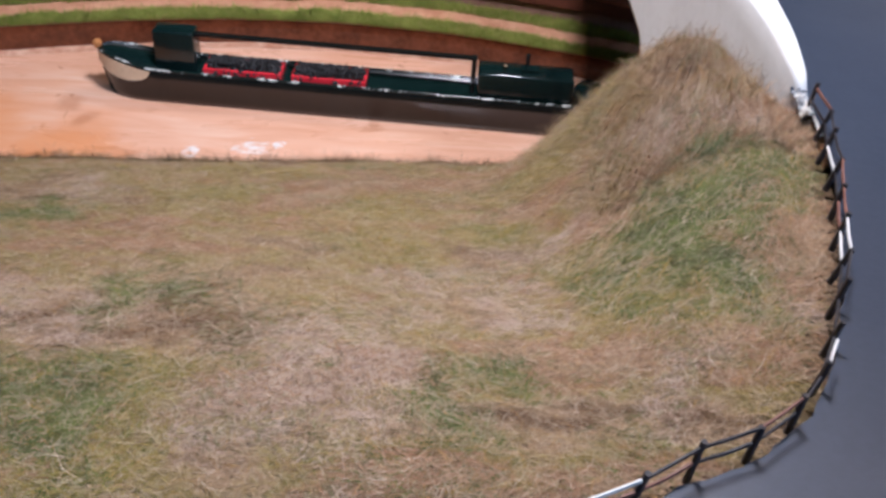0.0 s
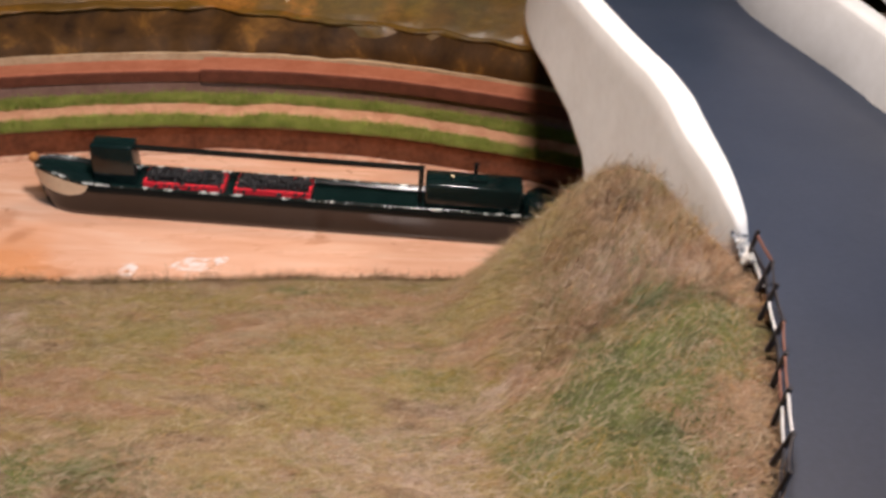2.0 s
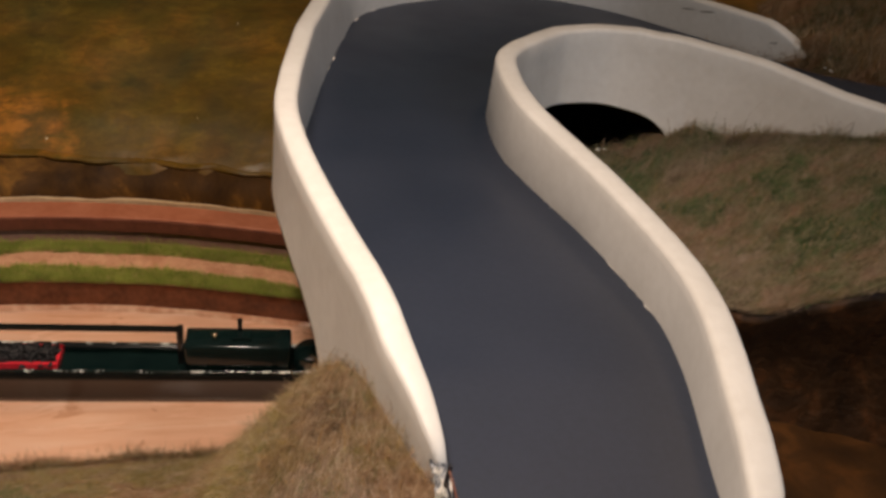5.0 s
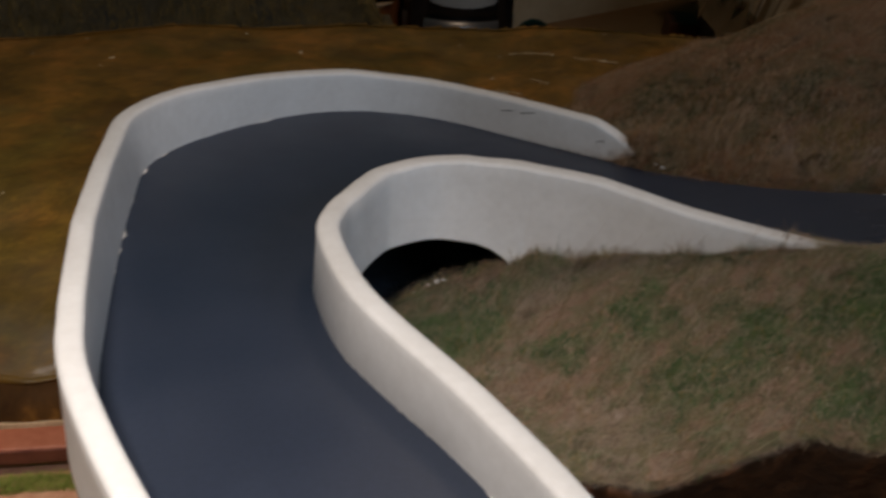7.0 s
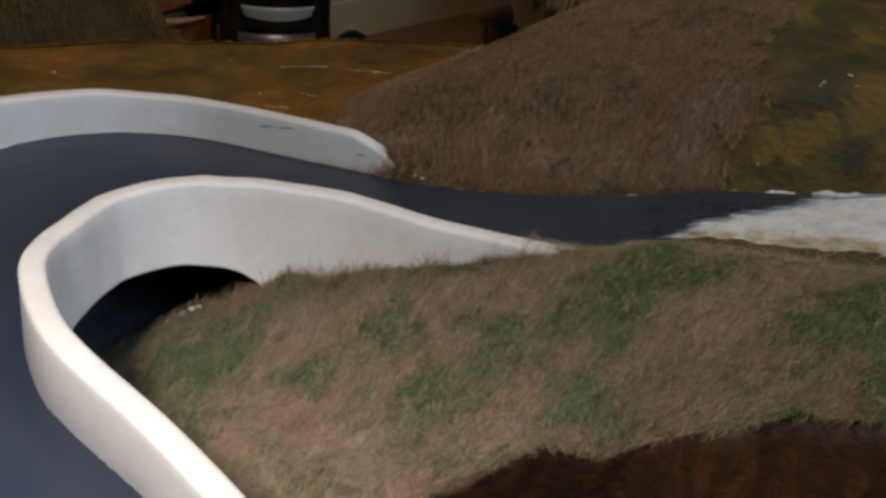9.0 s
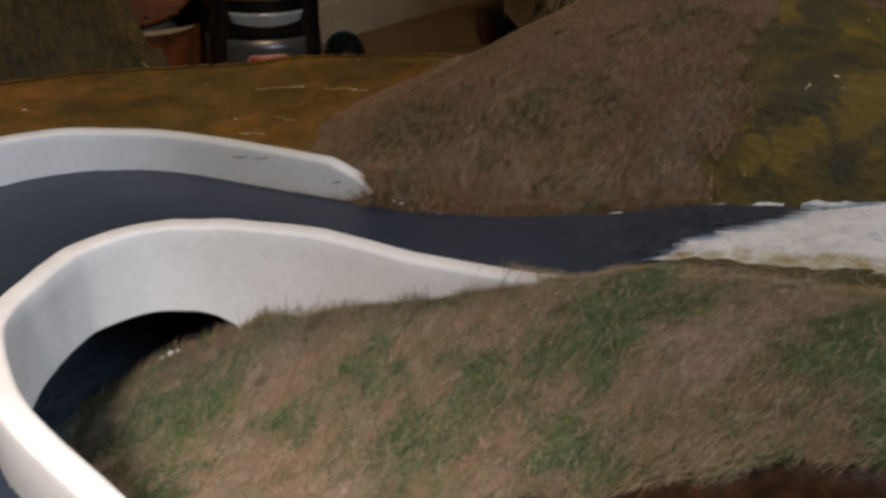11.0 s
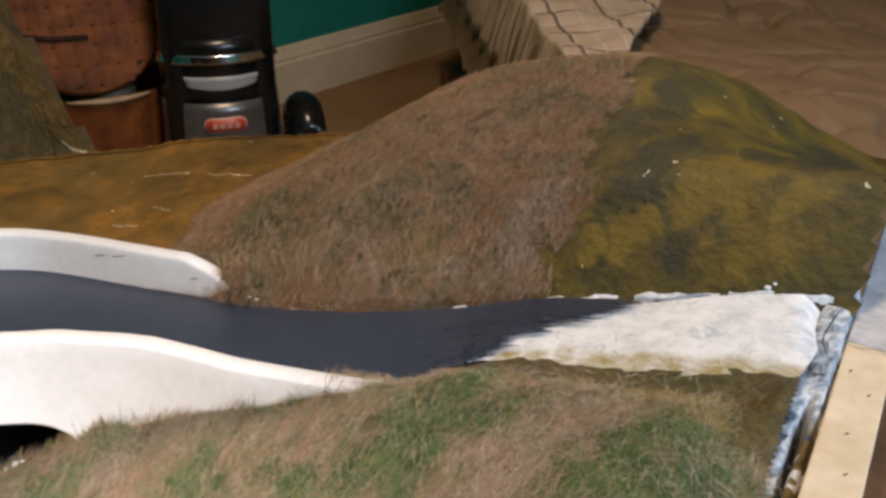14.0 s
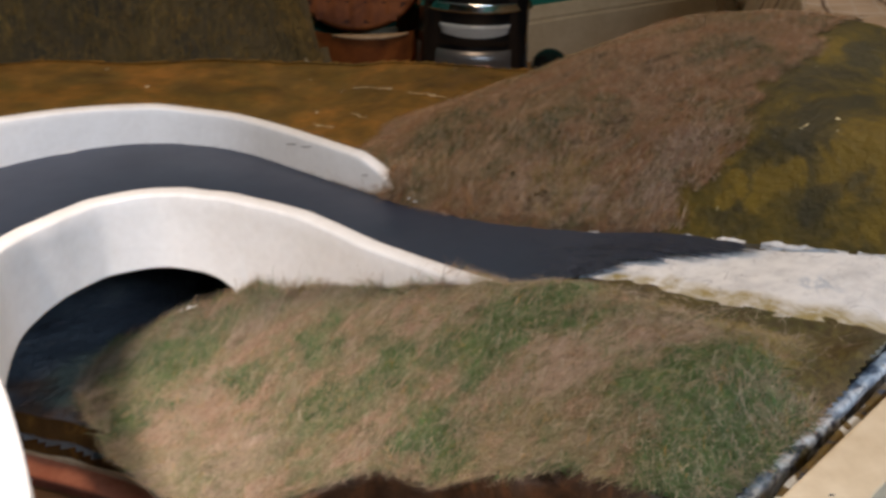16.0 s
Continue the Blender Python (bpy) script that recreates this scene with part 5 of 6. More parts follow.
def crack(points, width, label):
    """A thin dark line of paint or a split lying on a surface."""
    bm = bmesh.new()
    P = spline(points, np.linspace(0, len(points) - 1, 8 * len(points)))
    n = len(P)
    path = [(x + 0.0004 * noise.noise(Vector((i * 0.6, 1, 0))), y + 0.0004 * noise.noise(Vector((i * 0.6, 2, 0))), z) for i, (x, y, z) in enumerate(P)]
    sweep(bm, path, [width * (0.35 + 0.65 * abs(noise.noise(Vector((i * 0.35, 4, 0))) + 0.4)) for i in range(n)], 5, flat=0.4)
    return tagged(part("paint_line", bm, M_CRACK, None), label, "paint line", "paint lines", "structure")


on_end = lambda a, d, z: tuple(Vector((0.530, -0.189, z)) + END_DIR * a + END_OUT * d)
crack([on_end(0.092, -0.006, 0.2030), on_end(0.100, -0.009, 0.2050), on_end(0.112, -0.008, 0.2065), on_end(0.124, -0.006, 0.2080)], 0.0007, "dark blue paint line round the plaster's end")
crack([on_end(0.112, 0.0004, 0.1988), on_end(0.111, 0.006, 0.1990), on_end(0.113, 0.012, 0.1990), on_end(0.110, 0.0192, 0.1988)], 0.00025, "thin crack across the end plank")
for a, d in ((0.020, 0.012), (0.045, 0.009), (0.075, 0.013), (0.090, 0.004), (0.004, 0.016), (-0.030, 0.010)):
    crack([on_end(a, d, 0.1988), on_end(a + 0.0015, d + 0.001, 0.1988)], 0.0005, "small dark mark on the end plank")

# small nicks in the walls' paint
M_NICK = plain("dark_paint_nick", (0.05, 0.04, 0.035), (0.12, 0.10, 0.085), 300, 0.7)
for edge, s0, s1, side, out, h0, h1 in ((EDGE_L, 19.60, 19.72, 1, -0.0004, 0.0165, 0.0185), (EDGE_L, 19.78, 19.92, 1, -0.0004, 0.0180, 0.0205), (EDGE_L, 20.50, 20.58, 1, -0.0004, 0.0105, 0.0120), (EDGE_R, 18.96, 19.00, -1, 0.0104, -0.0130, -0.0118)):
    bm = bmesh.new()
    P = spline(edge, np.linspace(s0, s1, 9))
    N = (curve_normals(P) * side)
    path = [(P[i, 0] + N[i, 0] * out, P[i, 1] + N[i, 1] * out, P[i, 2] + h0 + (h1 - h0) * i / 8) for i in range(9)]
    sweep(bm, path, [0.0001 + 0.00025 * math.sin(math.pi * (i + 0.5) / 9) for i in range(9)], 5)
    tagged(part("paint_nick", bm, M_NICK, None), "small dark nick in the cream paint", "paint nick", "paint nicks", "structure")

# ---------------------------------------------------------------- flock
rng = np.random.default_rng(3)


def scatter(n, x0, x1, y0, y1, keep, seed):
    g = np.random.default_rng(seed)
    p = np.stack([g.uniform(x0, x1, n), g.uniform(y0, y1, n)], 1)
    return p[keep(p[:, 0], p[:, 1])]


bare = lambda x, y: inside(x, y, LEFT_OUTLINE) - 0.004 * lumps(x, y, 40, 1.0)
spots = scatter(700000, -0.24, 0.17, -0.42, -0.03, lambda x, y: (bare(x, y) > 0.006) & (field_height(x, y) > 0.002), 1)
tagged(fibres("field_flock", M_FIELD_S, spots, field_height, 0.0090, 0.00019, 0.16, 2), "matted dry static grass fibres on the field", "grass", kind="stuff")
# longer tufts beside the bridge wall
spots = scatter(60000, 0.05, 0.165, -0.23, -0.03, lambda x, y: (inside(x, y, LEFT_OUTLINE) > 0.010) & (field_height(x, y) > 0.01) & (x > 0.10 + 0.02 * lumps(x, y, 30, 4)), 5)
tagged(fibres("bank_tufts", M_TUFT_S, spots, field_height, 0.0092, 0.00018, 0.60, 6), "longer dry grass tufts against the bridge wall", "grass", kind="stuff")
spots = scatter(600000, 0.245, 0.59, -0.22, 0.15, lambda x, y: (inside(x, y, BANK) > 0.001) & ((x - 0.530) * END_OUT.x + (y + 0.189) * END_OUT.y < -0.017 - 0.008 * lumps(x, y, 20, 6)) & (inside(x, y, BANK) > (0.036 + 0.009 * lumps(x, y, 35, 4)) * smooth01(x, 0.480, 0.515) * smooth01(y, -0.185, -0.155)), 7)
tagged(fibres("bank_flock", M_BANK_S, spots, bank_height, 0.0090, 0.00024, 0.22, 8), "matted brown and green static grass on the bank", "grass", kind="stuff")


def on_hill(x, y):
    u = (x - ARM0[0]) * ARM[0] + (y - ARM0[1]) * ARM[1]
    n = (x - ARM0[0]) * OUT[0] + (y - ARM0[1]) * OUT[1]
    return (u < 0.342 + 0.014 * lumps(x, y, 30, 2) + 0.010 * lumps(x, y, 75, 6)) & (u > 0.085 + 0.02 * lumps(x, y, 20, 5) - 0.45 * np.maximum(n, 0)) & (n > 0.001 + 0.003 * lumps(x, y, 45, 3) - 0.008 * np.exp(-(((u - 0.140) / 0.020) ** 2))) & (n < 0.26) & (u > 0.012)


spots = scatter(600000, 0.43, 0.90, -0.05, 0.42, on_hill, 9)
tagged(fibres("hill_flock", M_HILL_S, spots, hill_height, 0.0066, 0.00025, 0.22, 10), "matted brown static grass on the hill", "grass", kind="stuff")


spots = scatter(300000, -0.24, 0.13, -0.12, -0.03, lambda x, y: np.abs(along(CANAL_SOUTH, x) - y - 0.004) < 0.0045 + 0.004 * lumps(x, y, 60, 1.4) + 0.002 * lumps(x, y, 150, 2.4), 25)
tagged(fibres("canal_edge_wisps", M_TUFT_S, spots, lambda x, y: np.maximum(field_height(x, y), 0.0), 0.0072, 0.00020, 0.50, 26), "short dark grass along the canal's edge", "grass", kind="stuff")
# stray long wisps along the wall, over the cut and on the parapet's buried end
near_rim = lambda x, y: np.abs(inside(x, y, BANK) - 0.0035) < 0.0035
spots = scatter(130000, 0.245, 0.57, -0.22, 0.15, lambda x, y: near_rim(x, y) & ((x < 0.472) | (y < -0.13)) & (x + y < 0.45) & ((x - 0.530) * END_OUT.x + (y + 0.189) * END_OUT.y < -0.020) & (lumps(x, y, 45, 3.1) > -0.15), 21)
tagged(fibres("rim_wisps", M_BANK_S, spots, lambda x, y: bank_top(x, y) - rim_drop(x) + 0.001, 0.0090, 0.00022, 0.25, 22), "longer dry wisps along the bank's rim", "grass", kind="stuff")
spots = scatter(80000, 0.35, 0.452, 0.0, 0.14, lambda x, y: (np.abs(inside(x, y, BANK) - 0.0150) < 0.003) & (x + y > 0.42) & (lumps(x, y, 60, 8.2) > -0.05), 27)
tagged(fibres("wall_foot_wisps", M_BANK_S, spots, bank_height, 0.0095, 0.00022, 0.75, 28), "stray dry wisps against the wall's foot", "grass", kind="stuff")
spots = scatter(26000, 0.415, 0.500, 0.095, 0.215, lambda x, y: np.abs((x - ARM0[0]) * OUT[0] + (y - ARM0[1]) * OUT[1] - 0.005) < 0.011, 23)
tagged(fibres("hill_foot_wisps", M_HILL_S, spots, hill_height, 0.0110, 0.00024, 0.55, 24), "ragged grass over the parapet's buried end", "grass", kind="stuff")

spots = scatter(160000, 0.45, 0.62, -0.06, 0.17, lambda x, y: np.abs((x - ARM0[0]) * OUT[0] + (y - ARM0[1]) * OUT[1] - 0.001 - 0.003 * lumps(x, y, 45, 3)) < 0.0035, 31)
spots = spots[on_hill(spots[:, 0] + 0.006, spots[:, 1] + 0.004)]
tagged(fibres("road_side_wisps", M_HILL_S, spots, lambda x, y: hill_height(x, y) + 0.001, 0.0062, 0.00022, 0.35, 32), "short grass wisps spilling on the road's edge", "grass", kind="stuff")
# sparse long pale strands lying over the mats
M_STRAND = plain("pale_long_strands", (0.30, 0.22, 0.14), (0.62, 0.50, 0.38), 240, 0.7)
for where, count, x0, x1, y0, y1, ok, ground, seed in (
        ("field_strands", 3500, -0.24, 0.16, -0.42, -0.06, lambda x, y: bare(x, y) > 0.008, field_height, 41),
        ("bank_strands", 9000, 0.25, 0.57, -0.21, 0.14, lambda x, y: (inside(x, y, BANK) > 0.012) & ((x - 0.530) * END_OUT.x + (y + 0.189) * END_OUT.y < -0.026), bank_height, 42),
        ("hill_strands", 9000, 0.43, 0.90, -0.05, 0.42, on_hill, hill_height, 43)):
    spots = scatter(count, x0, x1, y0, y1, ok, seed)
    tagged(fibres(where, M_STRAND, spots, ground, 0.0120, 0.00018, 0.18, seed), "long pale dry grass strands", "grass", kind="stuff")

# bright green strips along the towpath
k = Nodes("towpath_green_flock", 0.8, spec=0.2)
c = k.ramp(k.noise(55, 4), [(0.3, (0.17, 0.20, 0.030)), (0.7, (0.36, 0.38, 0.075))])
c = k.mix(k.math("MULTIPLY", k.step(k.island(), 0.4, 0.0), 0.6), c, (0.09, 0.11, 0.02))
k.colour(c)
M_TOWGREEN = k.m
tow_z = lambda x, y: 0.0184 + 0 * x


def strips(x, y):
    o = y - along(TOW_EDGE, x)
    w = 0.0042 * lumps(x, 0 * x, 38, 4.4) + 0.0024 * lumps(x, 0 * x, 110, 8.2)
    return (((o > -0.0008) & (o < 0.0125 + w)) | ((o > 0.0275 + w * 0.8) & (o < 0.0405))) & (x < 0.36)


spots = scatter(700000, -0.30, 0.30, -0.09, 0.13, strips, 12)
tagged(fibres("towpath_grass", M_TOWGREEN, spots, tow_z, 0.0024, 0.00030, 0.9, 13), "bright green flock strips edging the towpath", "grass", kind="stuff")

# ---------------------------------------------------------------- far hill on the next board
def far_height(x, y):
    inward = np.maximum(0.528 - 0.10 * (y - 0.82) - x, 0)
    z = 0.012 + np.interp(inward, [0, 0.02, 0.05, 0.10, 0.5], [0.0, 0.028, 0.085, 0.125, 0.24]) + 0.42 * (y - 0.83)
    z = -0.05 + (z + 0.05) * smooth01(y, 0.70, 0.83)
    return np.clip(z, -0.05, 0.26) + 0.012 * lumps(x, y, 8, 3.9) + 0.004 * lumps(x, y, 28, 1.9)


far_keep = lambda x, y: (x < 0.528 - 0.10 * (y - 0.82) + 0.010 * lumps(x, y, 12, 2)) & (y > 0.72)
tagged(sheet("far_hill", np.arange(-0.30, 0.58, 0.012), np.arange(0.70, 1.25, 0.012), far_height, M_FAR, far_keep), "dim olive painted hill on the next board", "hill", kind="structure")
spots = scatter(60000, -0.1, 0.56, 0.72, 1.1, lambda x, y: far_keep(x, y) & (lumps(x, y, 9, 7) > -0.25), 15)
tagged(fibres("far_hill_flock", M_FAR_S, spots, far_height, 0.012, 0.0007, 0.4, 16), "dark flock on the far hill", "grass", kind="stuff")
bm = bmesh.new()
rim = [(0.500, 0.790), (0.510, 0.792), (0.518, 0.795), (0.525, 0.800), (0.530, 0.806)]
sweep(bm, [(x, y, float(far_height(np.array([x]), np.array([y]))[0]) + 0.001) for x, y in rim], [0.0008, 0.0022, 0.0026, 0.0026, 0.001], 7)
tagged(part("torn_plaster_rim", bm, M_SCRATCH, None), "torn white plaster rim of the far hill", "plaster")

# ---------------------------------------------------------------- the room
FLOOR_Z = -0.53
k = Nodes("beige_carpet", 0.95, spec=0.1)
k.colour(k.ramp(k.math("ADD", k.math("MULTIPLY", k.noise(6, 3), 0.5), k.math("MULTIPLY", k.noise(260, 4, 0.7), 0.5)), [(0.35, (0.29, 0.165, 0.075)), (0.65, (0.38, 0.235, 0.115))]))
M_CARPET = k.bump(k.noise(350, 3, 0.7), 0.8, 0.004).m
M_TEAL = plain("teal_wall_paint", (0.012, 0.16, 0.115), (0.018, 0.20, 0.145), 8, 0.6, bump=0.1)
M_SKIRT = plain("cream_gloss_skirting", (0.58, 0.47, 0.29), (0.67, 0.56, 0.37), 12, 0.35, bump=0.05)
M_CEIL = plain("white_ceiling_paint", (0.70, 0.68, 0.64), (0.78, 0.76, 0.72), 5, 0.9, bump=0.1)
WALL_M = Matrix(((0.955, -0.295, 0, 1.518), (0.295, 0.955, 0, 2.332), (0, 0, 1, FLOOR_Z), (0, 0, 0, 1)))


def slab(name, x0, y0, z0, x1, y1, z1, material, label, category):
    bm = bmesh.new()
    box(bm, x0, y0, z0, x1, y1, z1, 0, WALL_M)
    return tagged(part(name, bm, material, None), label, category, kind="structure")


slab("floor", -4.0, -3.45, -0.05, 3.2, 0.2, 0.0, M_CARPET, "beige carpeted bedroom floor", "floor")
slab("wall_back", -4.0, 0.018, 0.0, 3.2, 0.16, 2.35, M_TEAL, "teal painted bedroom wall", "wall")
slab("wall_side", 3.2, -3.45, 0.0, 3.32, 0.16, 2.35, M_TEAL, "teal painted side wall", "wall")
slab("wall_other_side", -4.12, -3.45, 0.0, -4.0, 0.16, 2.35, M_TEAL, "teal painted side wall", "wall")
slab("wall_front", -4.0, -3.57, 0.0, 3.2, -3.45, 2.35, M_TEAL, "teal painted wall behind the layout", "wall")
slab("ceiling", -4.12, -3.57, 2.35, 3.32, 0.16, 2.45, M_CEIL, "plain white ceiling", "ceiling")
bm = bmesh.new()
prof = [(0.018, 0.0), (-0.002, 0.0), (-0.002, 0.118), (0.003, 0.126), (0.001, 0.134), (0.006, 0.150), (0.010, 0.166), (0.018, 0.170)]
a = [bm.verts.new(WALL_M @ Vector((-3.9, y, z))) for y, z in prof]
b = [bm.verts.new(WALL_M @ Vector((3.15, y, z))) for y, z in prof]
for i in range(len(prof)):
    j = (i + 1) % len(prof)
    bm.faces.new((a[i], a[j], b[j], b[i]))
tagged(part("skirting", bm, M_SKIRT, None), "tall cream moulded skirting board", "skirting board", kind="structure")

# table under the layout
M_TABLE = plain("table_wood", (0.12, 0.06, 0.028), (0.20, 0.11, 0.055), 14, 0.5)


def work_table(label, x0, y0, x1, y1, top):
    """A plain table: a slab on four square legs."""
    t = tagged(new("table"), label, "table")
    bm = bmesh.new()
    box(bm, x0, y0, top - 0.030, x1, y1, top, 0.003)
    part("tabletop", bm, M_TABLE, t)
    for x, y in ((x0 + 0.04, y0 + 0.04), (x1 - 0.10, y0 + 0.04), (x0 + 0.04, y1 - 0.10), (x1 - 0.10, y1 - 0.10)):
        bm = bmesh.new()
        box(bm, x, y, FLOOR_Z, x + 0.06, y + 0.06, top - 0.030, 0.002)
        part("leg", bm, M_TABLE, t)
    return t


work_table("plain wooden table carrying the model layout", -0.62, -0.75, 0.62, 0.48, -0.045)
work_table("plain wooden table carrying the far hill", -0.34, 0.76, 0.50, 1.26, -0.045)

# ---------------------------------------------------------------- vacuum cleaner
M_BLACK = plain("black_vacuum_plastic", (0.006, 0.006, 0.006), (0.012, 0.011, 0.011), 30, 0.22, bump=0.05)
M_SILVER = plain("silver_vacuum_plastic", (0.14, 0.13, 0.12), (0.19, 0.18, 0.17), 20, 0.3, 0.55, bump=0.05)
M_CHROME = plain("chrome_band", (0.65, 0.65, 0.63), (0.75, 0.74, 0.72), 30, 0.12, 1.0, bump=0.02)
M_TANK = plain("clear_tank_plastic", (0.42, 0.43, 0.41), (0.52, 0.53, 0.50), 25, 0.15, bump=0.05)
M_MARK = plain("pale_badge_mark", (0.6, 0.3, 0.22), (0.7, 0.38, 0.3), 40, 0.4)
M_BADGE = plain("orange_red_badge", (0.62, 0.075, 0.03), (0.72, 0.11, 0.045), 30, 0.35, bump=0.03)


def curved_shell(bm, r, arc, z0, z1, bulge0=0.0, bulge1=0.0, n=18, m=6, depth=0.02):
    """A curved front shell facing -y."""
    grid = []
    for i in range(m + 1):
        f = i / m
        rr = r + bulge0 + (bulge1 - bulge0) * f
        grid.append([bm.verts.new((rr * math.sin(t), -rr * math.cos(t) * 0.75, z0 + (z1 - z0) * f)) for t in np.linspace(-arc, arc, n)])
    for p, q in zip(grid, grid[1:]):
        for j in range(n - 1):
            bm.faces.new((p[j], p[j + 1], q[j + 1], q[j]))
    back = bmesh.ops.extrude_face_region(bm, geom=list(bm.faces))
    vs = [g for g in back["geom"] if isinstance(g, bmesh.types.BMVert)]
    bmesh.ops.translate(bm, verts=vs, vec=(0, depth, 0))
    return bm


def vacuum():
    v = tagged(new("vacuum_cleaner"), "upright black and silver carpet washer with an orange badge", "vacuum cleaner")
    bm = bmesh.new()
    box(bm, -0.150, -0.17, 0.0, 0.150, 0.10, 0.075, 0.02)
    part("floor_head", bm, M_BLACK, v, smooth=True)
    bm = bmesh.new()
    curved_shell(bm, 0.131, 1.35, 0.05, 0.222, 0.006, 0.0)
    front = part("lower_front", bm, M_SILVER, v, "silver moulded lower tank cover", True)
    bm = bmesh.new()
    curved_shell(bm, 0.128, 1.40, 0.222, 0.372, 0.0, -0.002)
    tank = part("tank", bm, M_BLACK, v, "black tank housing", True)
    bm = bmesh.new()
    curved_shell(bm, 0.1325, 0.62, 0.230, 0.286, -0.012, 0.004)
    for q in bm.verts:
        q.co.z += 0.018 * (q.co.x / 0.08) ** 2 * (0.286 - q.co.z) / 0.056
    part("tank_window", bm, M_TANK, tank, "clear tank window with grey water", True)
    bm = bmesh.new()
    curved_shell(bm, 0.138, 1.20, 0.318, 0.338, 0.002, -0.004)
    part("handle_band", bm, M_CHROME, v, "shiny chrome carrying band", True)
    bm = bmesh.new()
    box(bm, -0.120, -0.075, 0.075, 0.122, 0.09, 0.62, 0.03)
    for q in bm.verts:
        if q.co.z > 0.5:
            q.co.x *= 0.97
    part("upright_body", bm, M_BLACK, v, "black upright body", True)
    bm = bmesh.new()
    sweep(bm, [(0, 0.04, 0.60), (0, 0.07, 0.80), (0, 0.10, 0.98)], 0.022, 12)
    part("handle_stem", bm, M_BLACK, v, smooth=True)
    bm = bmesh.new()
    ring = [(0.186, 0.060 * math.cos(t) - 0.01, 0.103 + 0.060 * math.sin(t)) for t in np.linspace(0, 2 * math.pi, 25)]
    sweep(bm, ring, 0.042, 14, False)
    wheel = part("wheel", bm, M_BLACK, v, "black ribbed rear wheel", True)
    bm = bmesh.new()
    sweep(bm, [(0.140, -0.01, 0.103), (0.190, -0.01, 0.103)], 0.030, 16)
    part("hub", bm, M_BLACK, wheel, smooth=True)
    # badge: a pale rounded capsule holding a red one with plain pale marks
    def capsule(rr, half, high, depth):
        bm = bmesh.new()
        rim = []
        for i in range(28):
            t = 2 * math.pi * i / 28
            x = math.copysign(half - high, math.cos(t)) + high * math.cos(t)
            rim.append((x, 0.1695 + high * math.sin(t)))
        place = lambda x, z, r_: (r_ * math.sin(x / r_), -0.75 * r_ * math.cos(x / r_), z)
        top = [bm.verts.new(place(x, z, rr)) for x, z in rim]
        low = [bm.verts.new(place(x, z, rr - depth)) for x, z in rim]
        mid = bm.verts.new(place(0, 0.1695, rr))
        for i in range(28):
            j = (i + 1) % 28
            bm.faces.new((top[i], top[j], mid))
            bm.faces.new((low[i], low[j], top[j], top[i]))
        return bm

    badge = part("badge", capsule(0.1400, 0.048, 0.0185, 0.008), M_MARK, front, "pale-edged maker's badge", True)
    part("badge_field", capsule(0.1415, 0.044, 0.0150, 0.008), M_BADGE, badge, "orange-red badge field", True)
    for x in (-0.024, -0.008, 0.008, 0.024):
        bm = bmesh.new()
        box(bm, x - 0.0055, -0.1085, 0.1630, x + 0.0055, -0.1050, 0.176, 0.001)
        part("badge_mark", bm, M_MARK, badge)
    return v


vac = vacuum()
TO_CAM = math.degrees(math.atan2(0.77, 2.13))
vac.matrix_world = pose(1.090, 1.860, FLOOR_Z, 0, 0, -TO_CAM + 4) @ Matrix.Diagonal((1.09, 1.05, 1.0, 1.0))

# ---------------------------------------------------------------- wicker basket
k = Nodes("red_brown_wicker", 0.6, spec=0.25)
w = k.noise(18, 4, 0.6)
k.colour(k.ramp(w, [(0.3, (0.10, 0.028, 0.007)), (0.55, (0.21, 0.062, 0.012)), (0.75, (0.29, 0.092, 0.018))]))
wave = k.t.nodes.new("ShaderNodeTexWave")
wave.inputs["Scale"].default_value, wave.inputs["Distortion"].default_value = 14, 1.5
k.link(k.co, wave.inputs["Vector"])
M_WICKER = k.bump(wave.outputs["Fac"], 0.2, 0.002).m
# Near-black brown that paints in the shade of the lid's gaps and crease.
M_SLOT = plain("dark_weave_gap", (0.025, 0.008, 0.004), (0.05, 0.018, 0.008), 60, 0.8)
M_ROPE = plain("pale_rim_wood", (0.42, 0.27, 0.14), (0.55, 0.38, 0.22), 50, 0.5)


